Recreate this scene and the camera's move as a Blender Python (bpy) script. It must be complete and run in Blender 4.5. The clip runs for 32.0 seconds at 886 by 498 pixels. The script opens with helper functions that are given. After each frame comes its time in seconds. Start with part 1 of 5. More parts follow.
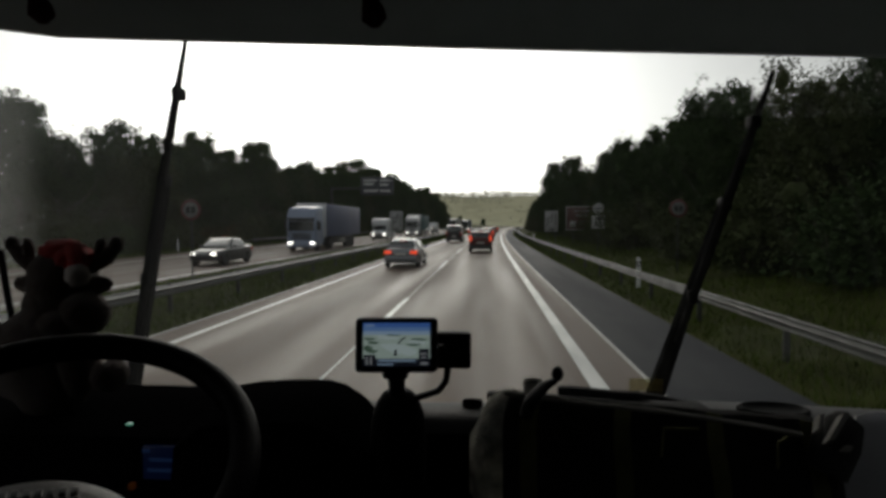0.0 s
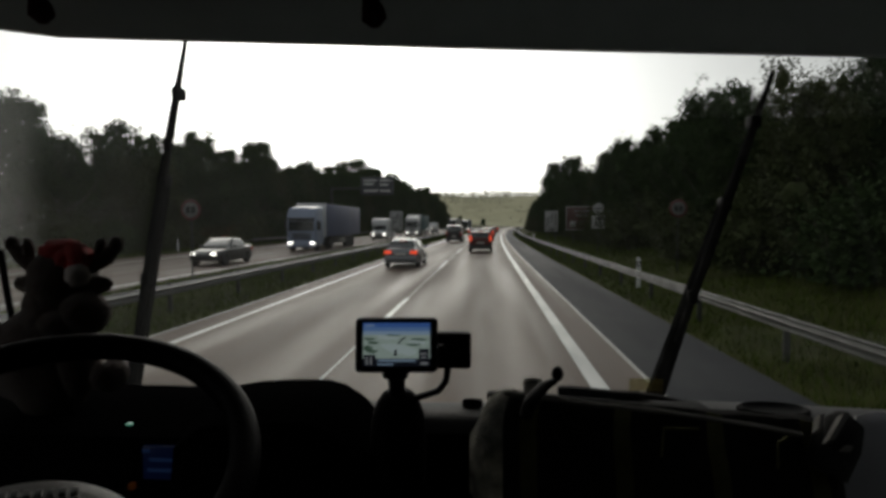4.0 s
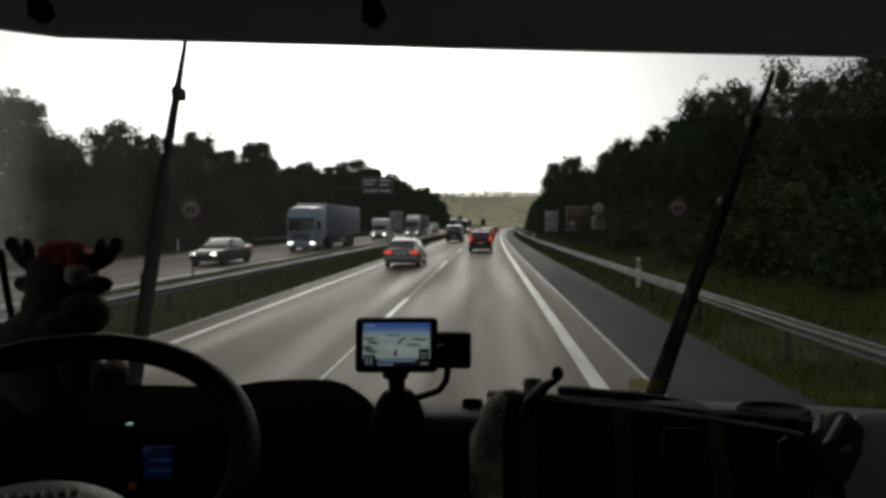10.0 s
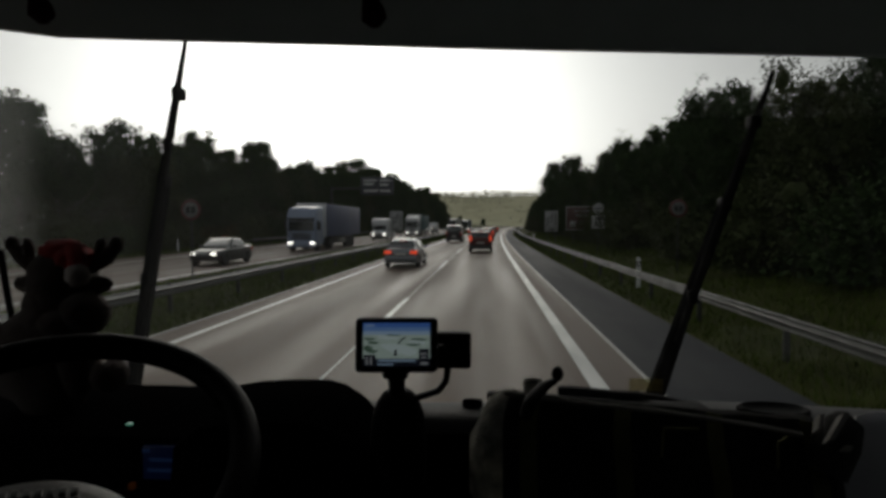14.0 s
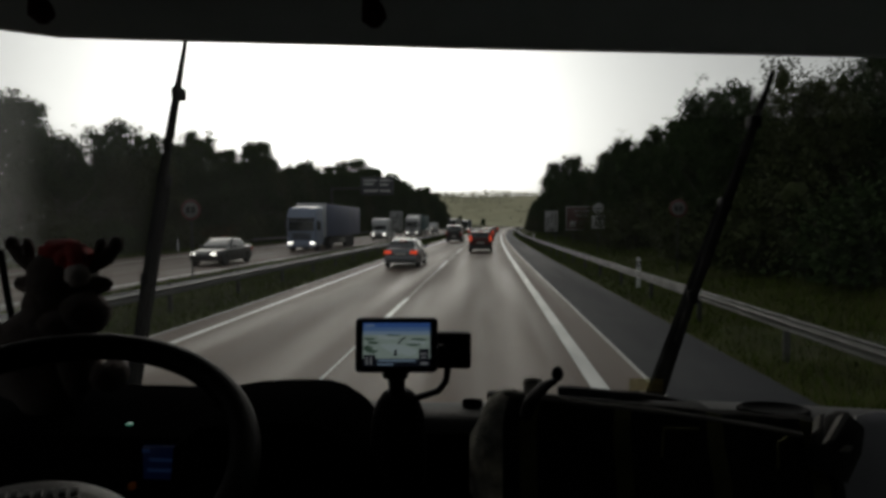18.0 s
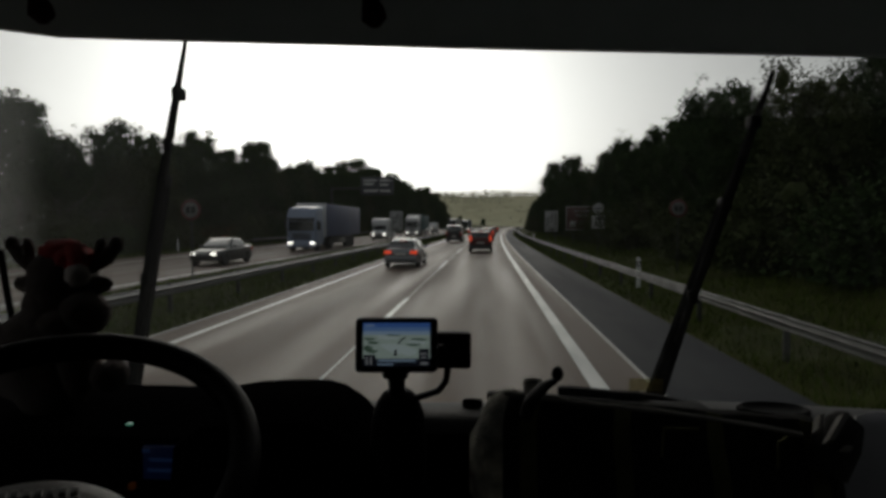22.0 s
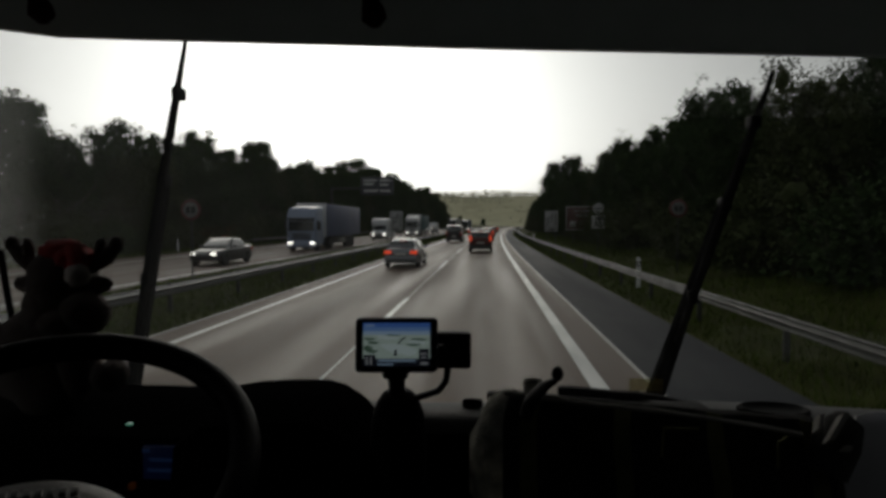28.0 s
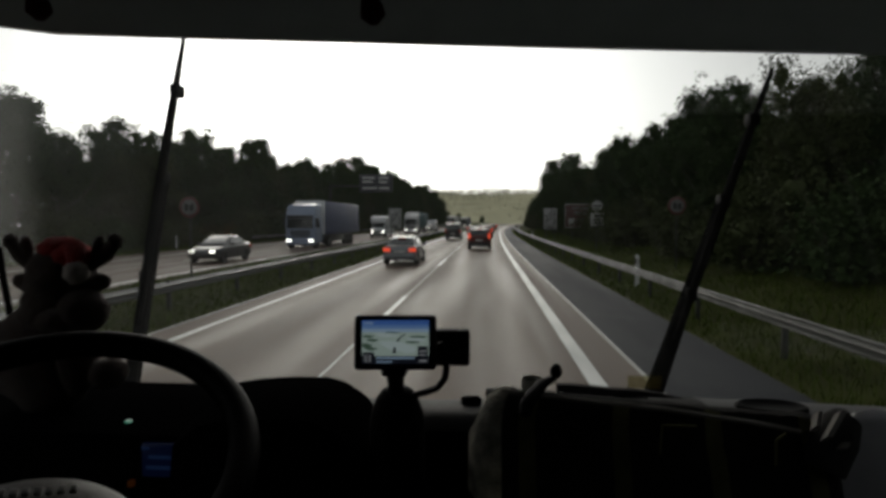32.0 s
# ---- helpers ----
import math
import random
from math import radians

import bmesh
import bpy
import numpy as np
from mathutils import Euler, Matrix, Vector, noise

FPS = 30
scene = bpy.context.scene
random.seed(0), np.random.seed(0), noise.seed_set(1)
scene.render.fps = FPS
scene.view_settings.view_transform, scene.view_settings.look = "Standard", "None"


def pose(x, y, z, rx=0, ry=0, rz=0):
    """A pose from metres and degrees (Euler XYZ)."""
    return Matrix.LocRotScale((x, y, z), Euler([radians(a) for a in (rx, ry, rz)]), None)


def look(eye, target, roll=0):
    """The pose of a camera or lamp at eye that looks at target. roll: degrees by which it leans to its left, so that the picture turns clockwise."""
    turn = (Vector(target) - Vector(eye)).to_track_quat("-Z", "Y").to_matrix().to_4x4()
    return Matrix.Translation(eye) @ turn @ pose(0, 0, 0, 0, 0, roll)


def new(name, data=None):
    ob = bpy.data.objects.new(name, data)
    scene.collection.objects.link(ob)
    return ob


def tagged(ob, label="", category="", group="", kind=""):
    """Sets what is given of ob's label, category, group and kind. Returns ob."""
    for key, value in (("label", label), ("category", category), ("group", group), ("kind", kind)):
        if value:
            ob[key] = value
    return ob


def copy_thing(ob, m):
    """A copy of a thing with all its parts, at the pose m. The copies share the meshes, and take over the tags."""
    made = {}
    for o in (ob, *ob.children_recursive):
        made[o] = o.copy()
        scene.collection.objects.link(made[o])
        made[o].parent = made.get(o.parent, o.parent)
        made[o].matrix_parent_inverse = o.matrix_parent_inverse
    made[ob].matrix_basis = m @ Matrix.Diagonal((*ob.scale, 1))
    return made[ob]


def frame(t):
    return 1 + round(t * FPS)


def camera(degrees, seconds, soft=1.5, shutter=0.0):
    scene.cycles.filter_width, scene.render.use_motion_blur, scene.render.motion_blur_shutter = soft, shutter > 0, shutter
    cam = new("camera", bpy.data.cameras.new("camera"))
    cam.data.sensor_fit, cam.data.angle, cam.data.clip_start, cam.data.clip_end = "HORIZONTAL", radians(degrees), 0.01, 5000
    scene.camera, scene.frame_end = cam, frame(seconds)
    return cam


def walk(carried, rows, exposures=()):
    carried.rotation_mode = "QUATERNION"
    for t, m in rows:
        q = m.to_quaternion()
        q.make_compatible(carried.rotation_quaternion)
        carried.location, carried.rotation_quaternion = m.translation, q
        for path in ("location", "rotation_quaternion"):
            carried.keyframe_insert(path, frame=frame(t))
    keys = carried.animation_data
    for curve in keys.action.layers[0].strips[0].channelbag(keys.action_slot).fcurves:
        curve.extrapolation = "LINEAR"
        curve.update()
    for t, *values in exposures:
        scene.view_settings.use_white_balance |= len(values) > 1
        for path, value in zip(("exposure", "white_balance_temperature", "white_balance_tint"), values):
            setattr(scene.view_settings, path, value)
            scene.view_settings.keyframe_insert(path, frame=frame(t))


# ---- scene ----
cam = camera(73.0, 32.0, soft=3.5)
EYE = 2.2
HOLD = pose(0, 0, EYE, 90 - 2.38, 0, 4.21)
walk(cam, [(0.0, HOLD), (31.7, HOLD), (32.0, pose(0, 0, EYE, 90 - 2.62, 0, 4.10))],
     exposures=[(0.0, -0.43), (3.5, -0.43), (6.0, -0.34), (9.5, -0.40), (11.0, -0.60), (13.0, -0.90), (17.0, -0.92), (20.0, -0.99),
                (25.5, -1.06), (28.0, -1.06), (29.5, -0.74), (31.0, -0.46), (32.0, -0.46)])

# ---- world, sun ----
SUN_EL, SUN_ROT = radians(14), radians(-14)
world = bpy.data.worlds.new("overcast_sky")
scene.world = world
world.use_nodes = True
wn = world.node_tree
sky = wn.nodes.new("ShaderNodeTexSky")
sky.sky_type, sky.sun_disc = "NISHITA", False
sky.sun_elevation, sky.sun_rotation = SUN_EL, SUN_ROT
sky.air_density, sky.dust_density, sky.ozone_density = 1.0, 5.0, 1.0
back = wn.nodes["Background"]
back.inputs["Strength"].default_value = 0.15
pale = wn.nodes.new("ShaderNodeHueSaturation")
pale.inputs["Saturation"].default_value = 0.16
even = wn.nodes.new("ShaderNodeGamma")
even.inputs["Gamma"].default_value = 0.7
wn.links.new(sky.outputs["Color"], even.inputs["Color"])
wn.links.new(even.outputs["Color"], pale.inputs["Color"])
pale.inputs["Value"].default_value = 1.66
wn.links.new(pale.outputs["Color"], back.inputs["Color"])

sun_data = bpy.data.lights.new("sun", "SUN")
sun_data.energy, sun_data.angle, sun_data.color = 0.6, radians(40), (1.0, 0.90, 0.76)
sun = new("sun", sun_data)
sun_dir = Vector((math.sin(SUN_ROT) * math.cos(SUN_EL), math.cos(SUN_ROT) * math.cos(SUN_EL), math.sin(SUN_EL)))
sun.matrix_world = look(sun_dir * 100, (0, 0, 0))

# ---- materials ----
def material(name, color, rough=0.6, metal=0.0, vary=0.15, scale=6.0, bump=0.0, bump_scale=60.0, stretch=(1, 1, 1),
             spec=0.5, emit=None, power=0.0, rough_vary=0.0, island=0.0, coat=0.0, each=0.0):
    """Principled surface with two scales of variation in colour, gloss and relief."""
    m = bpy.data.materials.new(name)
    m.use_nodes = True
    nt = m.node_tree
    b = nt.nodes["Principled BSDF"]
    b.inputs["Roughness"].default_value, b.inputs["Metallic"].default_value = rough, metal
    b.inputs["Specular IOR Level"].default_value = spec
    b.inputs["Coat Weight"].default_value = coat
    c = nt.nodes.new("ShaderNodeTexCoord")
    mp = nt.nodes.new("ShaderNodeMapping")
    mp.inputs["Scale"].default_value = stretch
    nt.links.new(c.outputs["Object"], mp.inputs["Vector"])
    big = nt.nodes.new("ShaderNodeTexNoise")
    big.inputs["Scale"].default_value, big.inputs["Detail"].default_value = scale, 5
    fine = nt.nodes.new("ShaderNodeTexNoise")
    fine.inputs["Scale"].default_value, fine.inputs["Detail"].default_value = scale * 9, 4
    for n in (big, fine):
        nt.links.new(mp.outputs["Vector"], n.inputs["Vector"])
    add = nt.nodes.new("ShaderNodeMath")
    add.operation = "MULTIPLY_ADD"
    add.inputs[1].default_value = 0.16
    nt.links.new(fine.outputs["Fac"], add.inputs[0])
    nt.links.new(big.outputs["Fac"], add.inputs[2])
    last = add.outputs[0]
    for amount, kind in ((island, "ShaderNodeNewGeometry"), (each, "ShaderNodeObjectInfo")):
        if amount:
            g = nt.nodes.new(kind)
            a2 = nt.nodes.new("ShaderNodeMath")
            a2.operation = "MULTIPLY_ADD"
            a2.inputs[1].default_value = amount
            nt.links.new(g.outputs["Random Per Island" if island and kind.endswith("Geometry") else "Random"], a2.inputs[0])
            nt.links.new(last, a2.inputs[2])
            last = a2.outputs[0]
    rp = nt.nodes.new("ShaderNodeValToRGB")
    e = rp.color_ramp.elements
    top = 1.0 + (island + each) * 0.5
    e[0].position, e[1].position = 0.35, min(1.0, 0.95 * top)
    e[0].color = (*[v * (1 - vary) for v in color], 1)
    e[1].color = (*[min(1, v * (1 + vary)) for v in color], 1)
    nt.links.new(last, rp.inputs["Fac"])
    nt.links.new(rp.outputs["Color"], b.inputs["Base Color"])
    if rough_vary:
        mr = nt.nodes.new("ShaderNodeMapRange")
        mr.inputs["From Min"].default_value, mr.inputs["From Max"].default_value = 0.35, 0.65
        mr.inputs["To Min"].default_value, mr.inputs["To Max"].default_value = max(0.03, rough - rough_vary), min(1, rough + rough_vary)
        nt.links.new(big.outputs["Fac"], mr.inputs["Value"])
        nt.links.new(mr.outputs["Result"], b.inputs["Roughness"])
    if bump:
        t = nt.nodes.new("ShaderNodeTexNoise")
        t.inputs["Scale"].default_value, t.inputs["Detail"].default_value = bump_scale, 4
        nt.links.new(c.outputs["Object"], t.inputs["Vector"])
        bp = nt.nodes.new("ShaderNodeBump")
        bp.inputs["Strength"].default_value, bp.inputs["Distance"].default_value = bump, 0.01
        nt.links.new(t.outputs["Fac"], bp.inputs["Height"])
        nt.links.new(bp.outputs["Normal"], b.inputs["Normal"])
    if emit:
        b.inputs["Emission Color"].default_value, b.inputs["Emission Strength"].default_value = (*emit, 1), power
    return m


def foliage(name, color, vary=0.5):
    m = material(name, color, 0.85, vary=vary * 0.7, scale=0.5, spec=0.05, island=0.5, each=0.4)
    return m


def pane_material(name, gloss, tint, film=0.0):
    """Clear pane: light goes through, the gloss grows towards grazing angles."""
    m = bpy.data.materials.new(name)
    m.use_nodes = True
    nt = m.node_tree
    nt.nodes.remove(nt.nodes["Principled BSDF"])
    out = nt.nodes["Material Output"]
    clear, shine, mix, fr = (nt.nodes.new("ShaderNode" + k) for k in ("BsdfTransparent", "BsdfGlossy", "MixShader", "Fresnel"))
    clear.inputs["Color"].default_value = (*tint, 1)
    shine.inputs["Roughness"].default_value = 0.02
    shine.inputs["Color"].default_value = (gloss, gloss, gloss, 1)
    fr.inputs["IOR"].default_value = 1.45
    nt.links.new(fr.outputs["Fac"], mix.inputs["Fac"])
    nt.links.new(clear.outputs["BSDF"], mix.inputs[1])
    nt.links.new(shine.outputs["BSDF"], mix.inputs[2])
    last = mix.outputs["Shader"]
    if film:
        # thin wet film of road dirt; its veil also stands in for distance haze
        veil, mix2, tex, rng_node, tc = (nt.nodes.new("ShaderNode" + k) for k in ("BsdfTranslucent", "MixShader", "TexNoise", "MapRange", "TexCoord"))
        veil.inputs["Color"].default_value = (0.9, 0.92, 0.9, 1)
        tex.inputs["Scale"].default_value, tex.inputs["Detail"].default_value = 5.0, 6
        rng_node.inputs["To Min"].default_value, rng_node.inputs["To Max"].default_value = film * 0.4, film * 1.6
        nt.links.new(tc.outputs["Object"], tex.inputs["Vector"])
        nt.links.new(tex.outputs["Fac"], rng_node.inputs["Value"])
        # stronger towards the less wiped driver's side, where it also imitates haze
        split, edge, both = (nt.nodes.new("ShaderNode" + k) for k in ("SeparateXYZ", "MapRange", "Math"))
        edge.inputs["From Min"].default_value, edge.inputs["From Max"].default_value = -1.2, 0.55
        edge.inputs["To Min"].default_value, edge.inputs["To Max"].default_value = 1.4, 0.08
        both.operation = "MULTIPLY"
        nt.links.new(tc.outputs["Object"], split.inputs["Vector"])
        nt.links.new(split.outputs["X"], edge.inputs["Value"])
        nt.links.new(rng_node.outputs["Result"], both.inputs[0])
        nt.links.new(edge.outputs["Result"], both.inputs[1])
        # beyond the wiper's reach the water stands in a mottled strip
        strip_x, beads, runs, strip_f, total = (nt.nodes.new("ShaderNode" + k) for k in ("MapRange", "TexNoise", "Mapping", "Math", "Math"))
        strip_x.inputs["From Min"].default_value, strip_x.inputs["From Max"].default_value = -1.17, -1.07
        strip_x.inputs["To Min"].default_value, strip_x.inputs["To Max"].default_value = 0.10, 0.0
        runs.inputs["Scale"].default_value = (1.0, 1.0, 0.45)
        beads.inputs["Scale"].default_value, beads.inputs["Detail"].default_value = 38.0, 5
        nt.links.new(split.outputs["X"], strip_x.inputs["Value"])
        nt.links.new(tc.outputs["Object"], runs.inputs["Vector"])
        nt.links.new(runs.outputs["Vector"], beads.inputs["Vector"])
        strip_f.operation, total.operation = "MULTIPLY", "ADD"
        nt.links.new(strip_x.outputs["Result"], strip_f.inputs[0])
        nt.links.new(beads.outputs["Fac"], strip_f.inputs[1])
        nt.links.new(both.outputs[0], total.inputs[0])
        nt.links.new(strip_f.outputs[0], total.inputs[1])
        # faint arcs that the wiper leaves round its pivot
        reach, arcs, faint, wiped = (nt.nodes.new("ShaderNode" + k) for k in ("VectorMath", "TexNoise", "MapRange", "Math"))
        reach.operation = "DISTANCE"
        reach.inputs[1].default_value = (-0.55, 1.45, 1.70)
        arcs.noise_dimensions = "1D"
        arcs.inputs["Scale"].default_value, arcs.inputs["Detail"].default_value = 26.0, 4
        faint.inputs["From Min"].default_value, faint.inputs["From Max"].default_value = 0.52, 0.78
        faint.inputs["To Min"].default_value, faint.inputs["To Max"].default_value = 0.0, film * 0.28
        wiped.operation = "ADD"
        nt.links.new(tc.outputs["Object"], reach.inputs[0])
        nt.links.new(reach.outputs["Value"], arcs.inputs["W"])
        nt.links.new(arcs.outputs["Fac"], faint.inputs["Value"])
        nt.links.new(total.outputs[0], wiped.inputs[0])
        nt.links.new(faint.outputs["Result"], wiped.inputs[1])
        nt.links.new(wiped.outputs[0], mix2.inputs["Fac"])
        nt.links.new(last, mix2.inputs[1])
        nt.links.new(veil.outputs["BSDF"], mix2.inputs[2])
        last = mix2.outputs["Shader"]
    nt.links.new(last, out.inputs["Surface"])
    return m


M = {}
M["concrete"] = material("wet_concrete", (0.106, 0.073, 0.053), 0.58, vary=0.14, scale=1.3, stretch=(1, 0.05, 1), bump=0.2, bump_scale=60, rough_vary=0.08, spec=0.24)
M["asphalt"] = material("wet_asphalt", (0.025, 0.027, 0.032), 0.72, vary=0.25, scale=0.7, stretch=(1, 0.1, 1), bump=0.25, bump_scale=90, rough_vary=0.08, spec=0.12)
M["lane_paint"] = material("road_paint", (0.46, 0.455, 0.43), 0.42, vary=0.38, scale=2.2, stretch=(1, 0.25, 1), bump=0.1, bump_scale=80)
M["seam"] = material("joint_sealant", (0.32, 0.31, 0.29), 0.5, vary=0.2, scale=3)
M["soil"] = material("grassy_soil", (0.040, 0.046, 0.010), 0.95, vary=0.45, scale=0.6, bump=0.6, bump_scale=6, spec=0.03)
M["grass"] = material("grass_blades", (0.050, 0.072, 0.010), 0.85, vary=0.45, scale=0.4, spec=0.05, island=0.5)
# pale base colour with the haze over the distance mixed in
M["field"] = material("hazy_dry_field", (0.26, 0.26, 0.16), 0.95, vary=0.2, scale=0.02, spec=0.1)
# emission on the far hill stands in for haze; nothing there is a lamp
M["far_wood"] = material("haze_glow_far_wood", (0.10, 0.11, 0.07), 0.9, vary=0.35, scale=0.05, spec=0.1, island=0.3, emit=(0.135, 0.127, 0.096), power=1.0)
M["far_field"] = material("haze_glow_far_field", (0.14, 0.14, 0.09), 0.95, vary=0.6, scale=0.03, spec=0.1, emit=(0.15, 0.14, 0.088), power=1.0)
M["leaf"] = foliage("leaves_dark_green", (0.029, 0.046, 0.017))
M["leaf_b"] = foliage("leaves_olive", (0.041, 0.050, 0.021))
M["needle"] = foliage("conifer_needles", (0.03, 0.045, 0.022))
M["bark"] = material("bark", (0.09, 0.075, 0.06), 0.9, vary=0.4, scale=3, stretch=(1, 1, 0.2), bump=0.6, bump_scale=25, spec=0.2)
# shade on the rail faces is put into this dark base colour
M["steel"] = material("galvanised_steel", (0.040, 0.042, 0.036), 0.45, metal=0.1, vary=0.25, scale=2.5, bump=0.05, rough_vary=0.1, spec=0.3)
# lighter copy of the steel for the median rail
M["steel_pale"] = material("pale_galvanised_steel", (0.15, 0.155, 0.15), 0.5, metal=0.1, vary=0.2, scale=2.5, bump=0.05, rough_vary=0.1, spec=0.3)
M["plastic_white"] = material("white_plastic", (0.75, 0.75, 0.73), 0.5, vary=0.1, scale=4)
# white sheet darkened in its colour, for faces turned from the bright sky
M["sign_white"] = material("shaded_white_sign_sheet", (0.34, 0.34, 0.33), 0.45, vary=0.05, scale=2)
# darker copy; the dimness of the round signs is put into the colour
M["sign_grey"] = material("dimmed_sign_sheet", (0.13, 0.13, 0.125), 0.6, vary=0.15, scale=3)
M["sign_brown"] = material("brown_sign_sheet", (0.075, 0.026, 0.020), 0.45, vary=0.1, scale=2)
M["sign_blue"] = material("blue_sign_sheet", (0.05, 0.05, 0.06), 0.5, vary=0.1, scale=2)
M["black"] = material("black_paint", (0.015, 0.015, 0.016), 0.5, vary=0.2, scale=5)
M["tyre"] = material("tyre_rubber", (0.018, 0.018, 0.018), 0.75, vary=0.3, scale=8, bump=0.3)
M["alloy"] = material("wheel_alloy", (0.4, 0.4, 0.41), 0.35, metal=0.8, vary=0.1)
M["car_glass"] = material("dark_car_glass", (0.02, 0.024, 0.026), 0.06, vary=0.1, spec=0.8)
M["silver"] = material("silver_car_paint", (0.21, 0.225, 0.24), 0.3, metal=0.45, vary=0.06, scale=2, coat=0.6)
M["red_paint"] = material("dark_red_car_paint", (0.085, 0.010, 0.009), 0.32, metal=0.2, vary=0.1, scale=2, coat=0.6)
M["dark_paint"] = material("dark_grey_car_paint", (0.02, 0.021, 0.024), 0.35, metal=0.0, vary=0.1, scale=2, coat=0.6)
M["white_paint"] = material("white_vehicle_paint", (0.62, 0.63, 0.64), 0.35, vary=0.1, scale=1.2, coat=0.4)
M["teal_tarp"] = material("teal_tarpaulin", (0.02, 0.10, 0.11), 0.55, vary=0.25, scale=0.8, bump=0.2, bump_scale=4)
M["deep_blue_tarp"] = material("deep_blue_tarpaulin", (0.015, 0.035, 0.12), 0.55, vary=0.25, scale=0.8, bump=0.2, bump_scale=4)
M["sign_red"] = material("red_sign_sheet", (0.10, 0.025, 0.022), 0.45, vary=0.1, scale=2)
M["ice_blue_paint"] = material("pale_blue_lorry_paint", (0.26, 0.31, 0.42), 0.35, vary=0.1, scale=1.2, coat=0.4)
M["blue_tarp"] = material("blue_grey_tarpaulin", (0.09, 0.11, 0.2), 0.55, vary=0.25, scale=0.8, bump=0.2, bump_scale=4)
M["tail"] = material("lit_tail_lamp", (0.3, 0.01, 0.01), 0.3, emit=(1.0, 0.09, 0.03), power=0.95)
M["tail_dim"] = material("tail_lamp", (0.25, 0.02, 0.015), 0.25, emit=(1.0, 0.08, 0.03), power=0.10)
M["head"] = material("lit_headlamp", (0.8, 0.8, 0.8), 0.2, emit=(1.0, 0.96, 0.88), power=5.0)
M["plate"] = material("blank_plate", (0.5, 0.5, 0.48), 0.5, vary=0.05)
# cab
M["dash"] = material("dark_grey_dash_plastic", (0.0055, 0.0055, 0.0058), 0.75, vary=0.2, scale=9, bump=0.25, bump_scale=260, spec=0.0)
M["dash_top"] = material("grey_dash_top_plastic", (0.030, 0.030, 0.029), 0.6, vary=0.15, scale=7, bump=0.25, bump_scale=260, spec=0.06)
M["dash_top_right"] = material("lightest_dash_top_plastic", (0.10, 0.10, 0.098), 0.55, vary=0.15, scale=7, bump=0.2, bump_scale=260, spec=0.15)
M["rim"] = material("worn_black_wheel_leather", (0.0035, 0.0034, 0.0033), 0.5, vary=0.3, scale=12, bump=0.15, bump_scale=200, spec=0.035)
M["hub"] = material("grey_beige_hub_plastic", (0.055, 0.053, 0.044), 0.5, vary=0.12, scale=12, bump=0.15, bump_scale=200)
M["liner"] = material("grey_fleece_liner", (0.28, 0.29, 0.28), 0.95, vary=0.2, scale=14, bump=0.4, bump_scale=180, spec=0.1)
# darker copy of the liner, so unseen walls bounce less light inside
M["liner_dark"] = material("dimmed_cab_lining", (0.05, 0.05, 0.052), 0.95, vary=0.2, scale=14, bump=0.4, bump_scale=180, spec=0.1)
M["visor"] = material("light_grey_blind_fabric", (0.45, 0.47, 0.47), 0.95, vary=0.12, scale=9, bump=0.3, bump_scale=200, spec=0.05)
M["trim"] = material("grey_trim_plastic", (0.46, 0.47, 0.48), 0.7, vary=0.12, scale=8, bump=0.15, bump_scale=250)
M["gps_body"] = material("black_device_plastic", (0.010, 0.010, 0.011), 0.7, vary=0.2, scale=20, spec=0.15)
M["rubber"] = material("black_rubber", (0.007, 0.007, 0.007), 0.8, vary=0.3, scale=20, bump=0.1, spec=0.05)
M["wiper"] = material("matt_black_wiper_metal", (0.005, 0.005, 0.0055), 0.7, vary=0.3, scale=20, spec=0.05)
M["plush"] = material("dark_brown_plush", (0.07, 0.05, 0.038), 1.0, vary=0.35, scale=30, bump=1.0, bump_scale=330, spec=0.05)
M["plush_light"] = material("pale_plush", (0.55, 0.50, 0.45), 1.0, vary=0.25, scale=30, bump=1.0, bump_scale=330, spec=0.05)
M["plush_red"] = material("red_felt", (0.36, 0.022, 0.02), 1.0, vary=0.25, scale=30, bump=0.8, bump_scale=300, spec=0.05)
M["cloth"] = material("black_quilted_cloth", (0.03, 0.03, 0.028), 0.9, vary=0.35, scale=12, bump=0.5, bump_scale=300, spec=0.15)
M["cloth_olive"] = material("olive_cloth", (0.17, 0.17, 0.08), 0.95, vary=0.4, scale=14, bump=0.5, bump_scale=300, spec=0.1)
M["cloth_beige"] = material("beige_cloth", (0.36, 0.35, 0.31), 0.95, vary=0.25, scale=14, bump=0.5, bump_scale=300, spec=0.1)
M["cloth_pale"] = material("pale_ribbon", (0.20, 0.195, 0.18), 0.95, vary=0.25, scale=14, bump=0.4, bump_scale=300, spec=0.1)
M["cloth_roll"] = material("mottled_beige_knit", (0.58, 0.56, 0.48), 0.95, vary=0.8, scale=26, bump=0.8, bump_scale=220, spec=0.1)
for k in ("plush", "plush_light", "plush_red"):
    fur = M[k].node_tree.nodes["Principled BSDF"]
    fur.inputs["Sheen Weight"].default_value, fur.inputs["Sheen Roughness"].default_value = 0.35, 0.4
M["tassel"] = material("dark_red_velour", (0.055, 0.018, 0.02), 1.0, vary=0.3, scale=30, bump=0.7, bump_scale=300, spec=0.05)
M["yellow"] = material("faded_yellow_sticker", (0.45, 0.36, 0.12), 0.6, vary=0.15, scale=20)


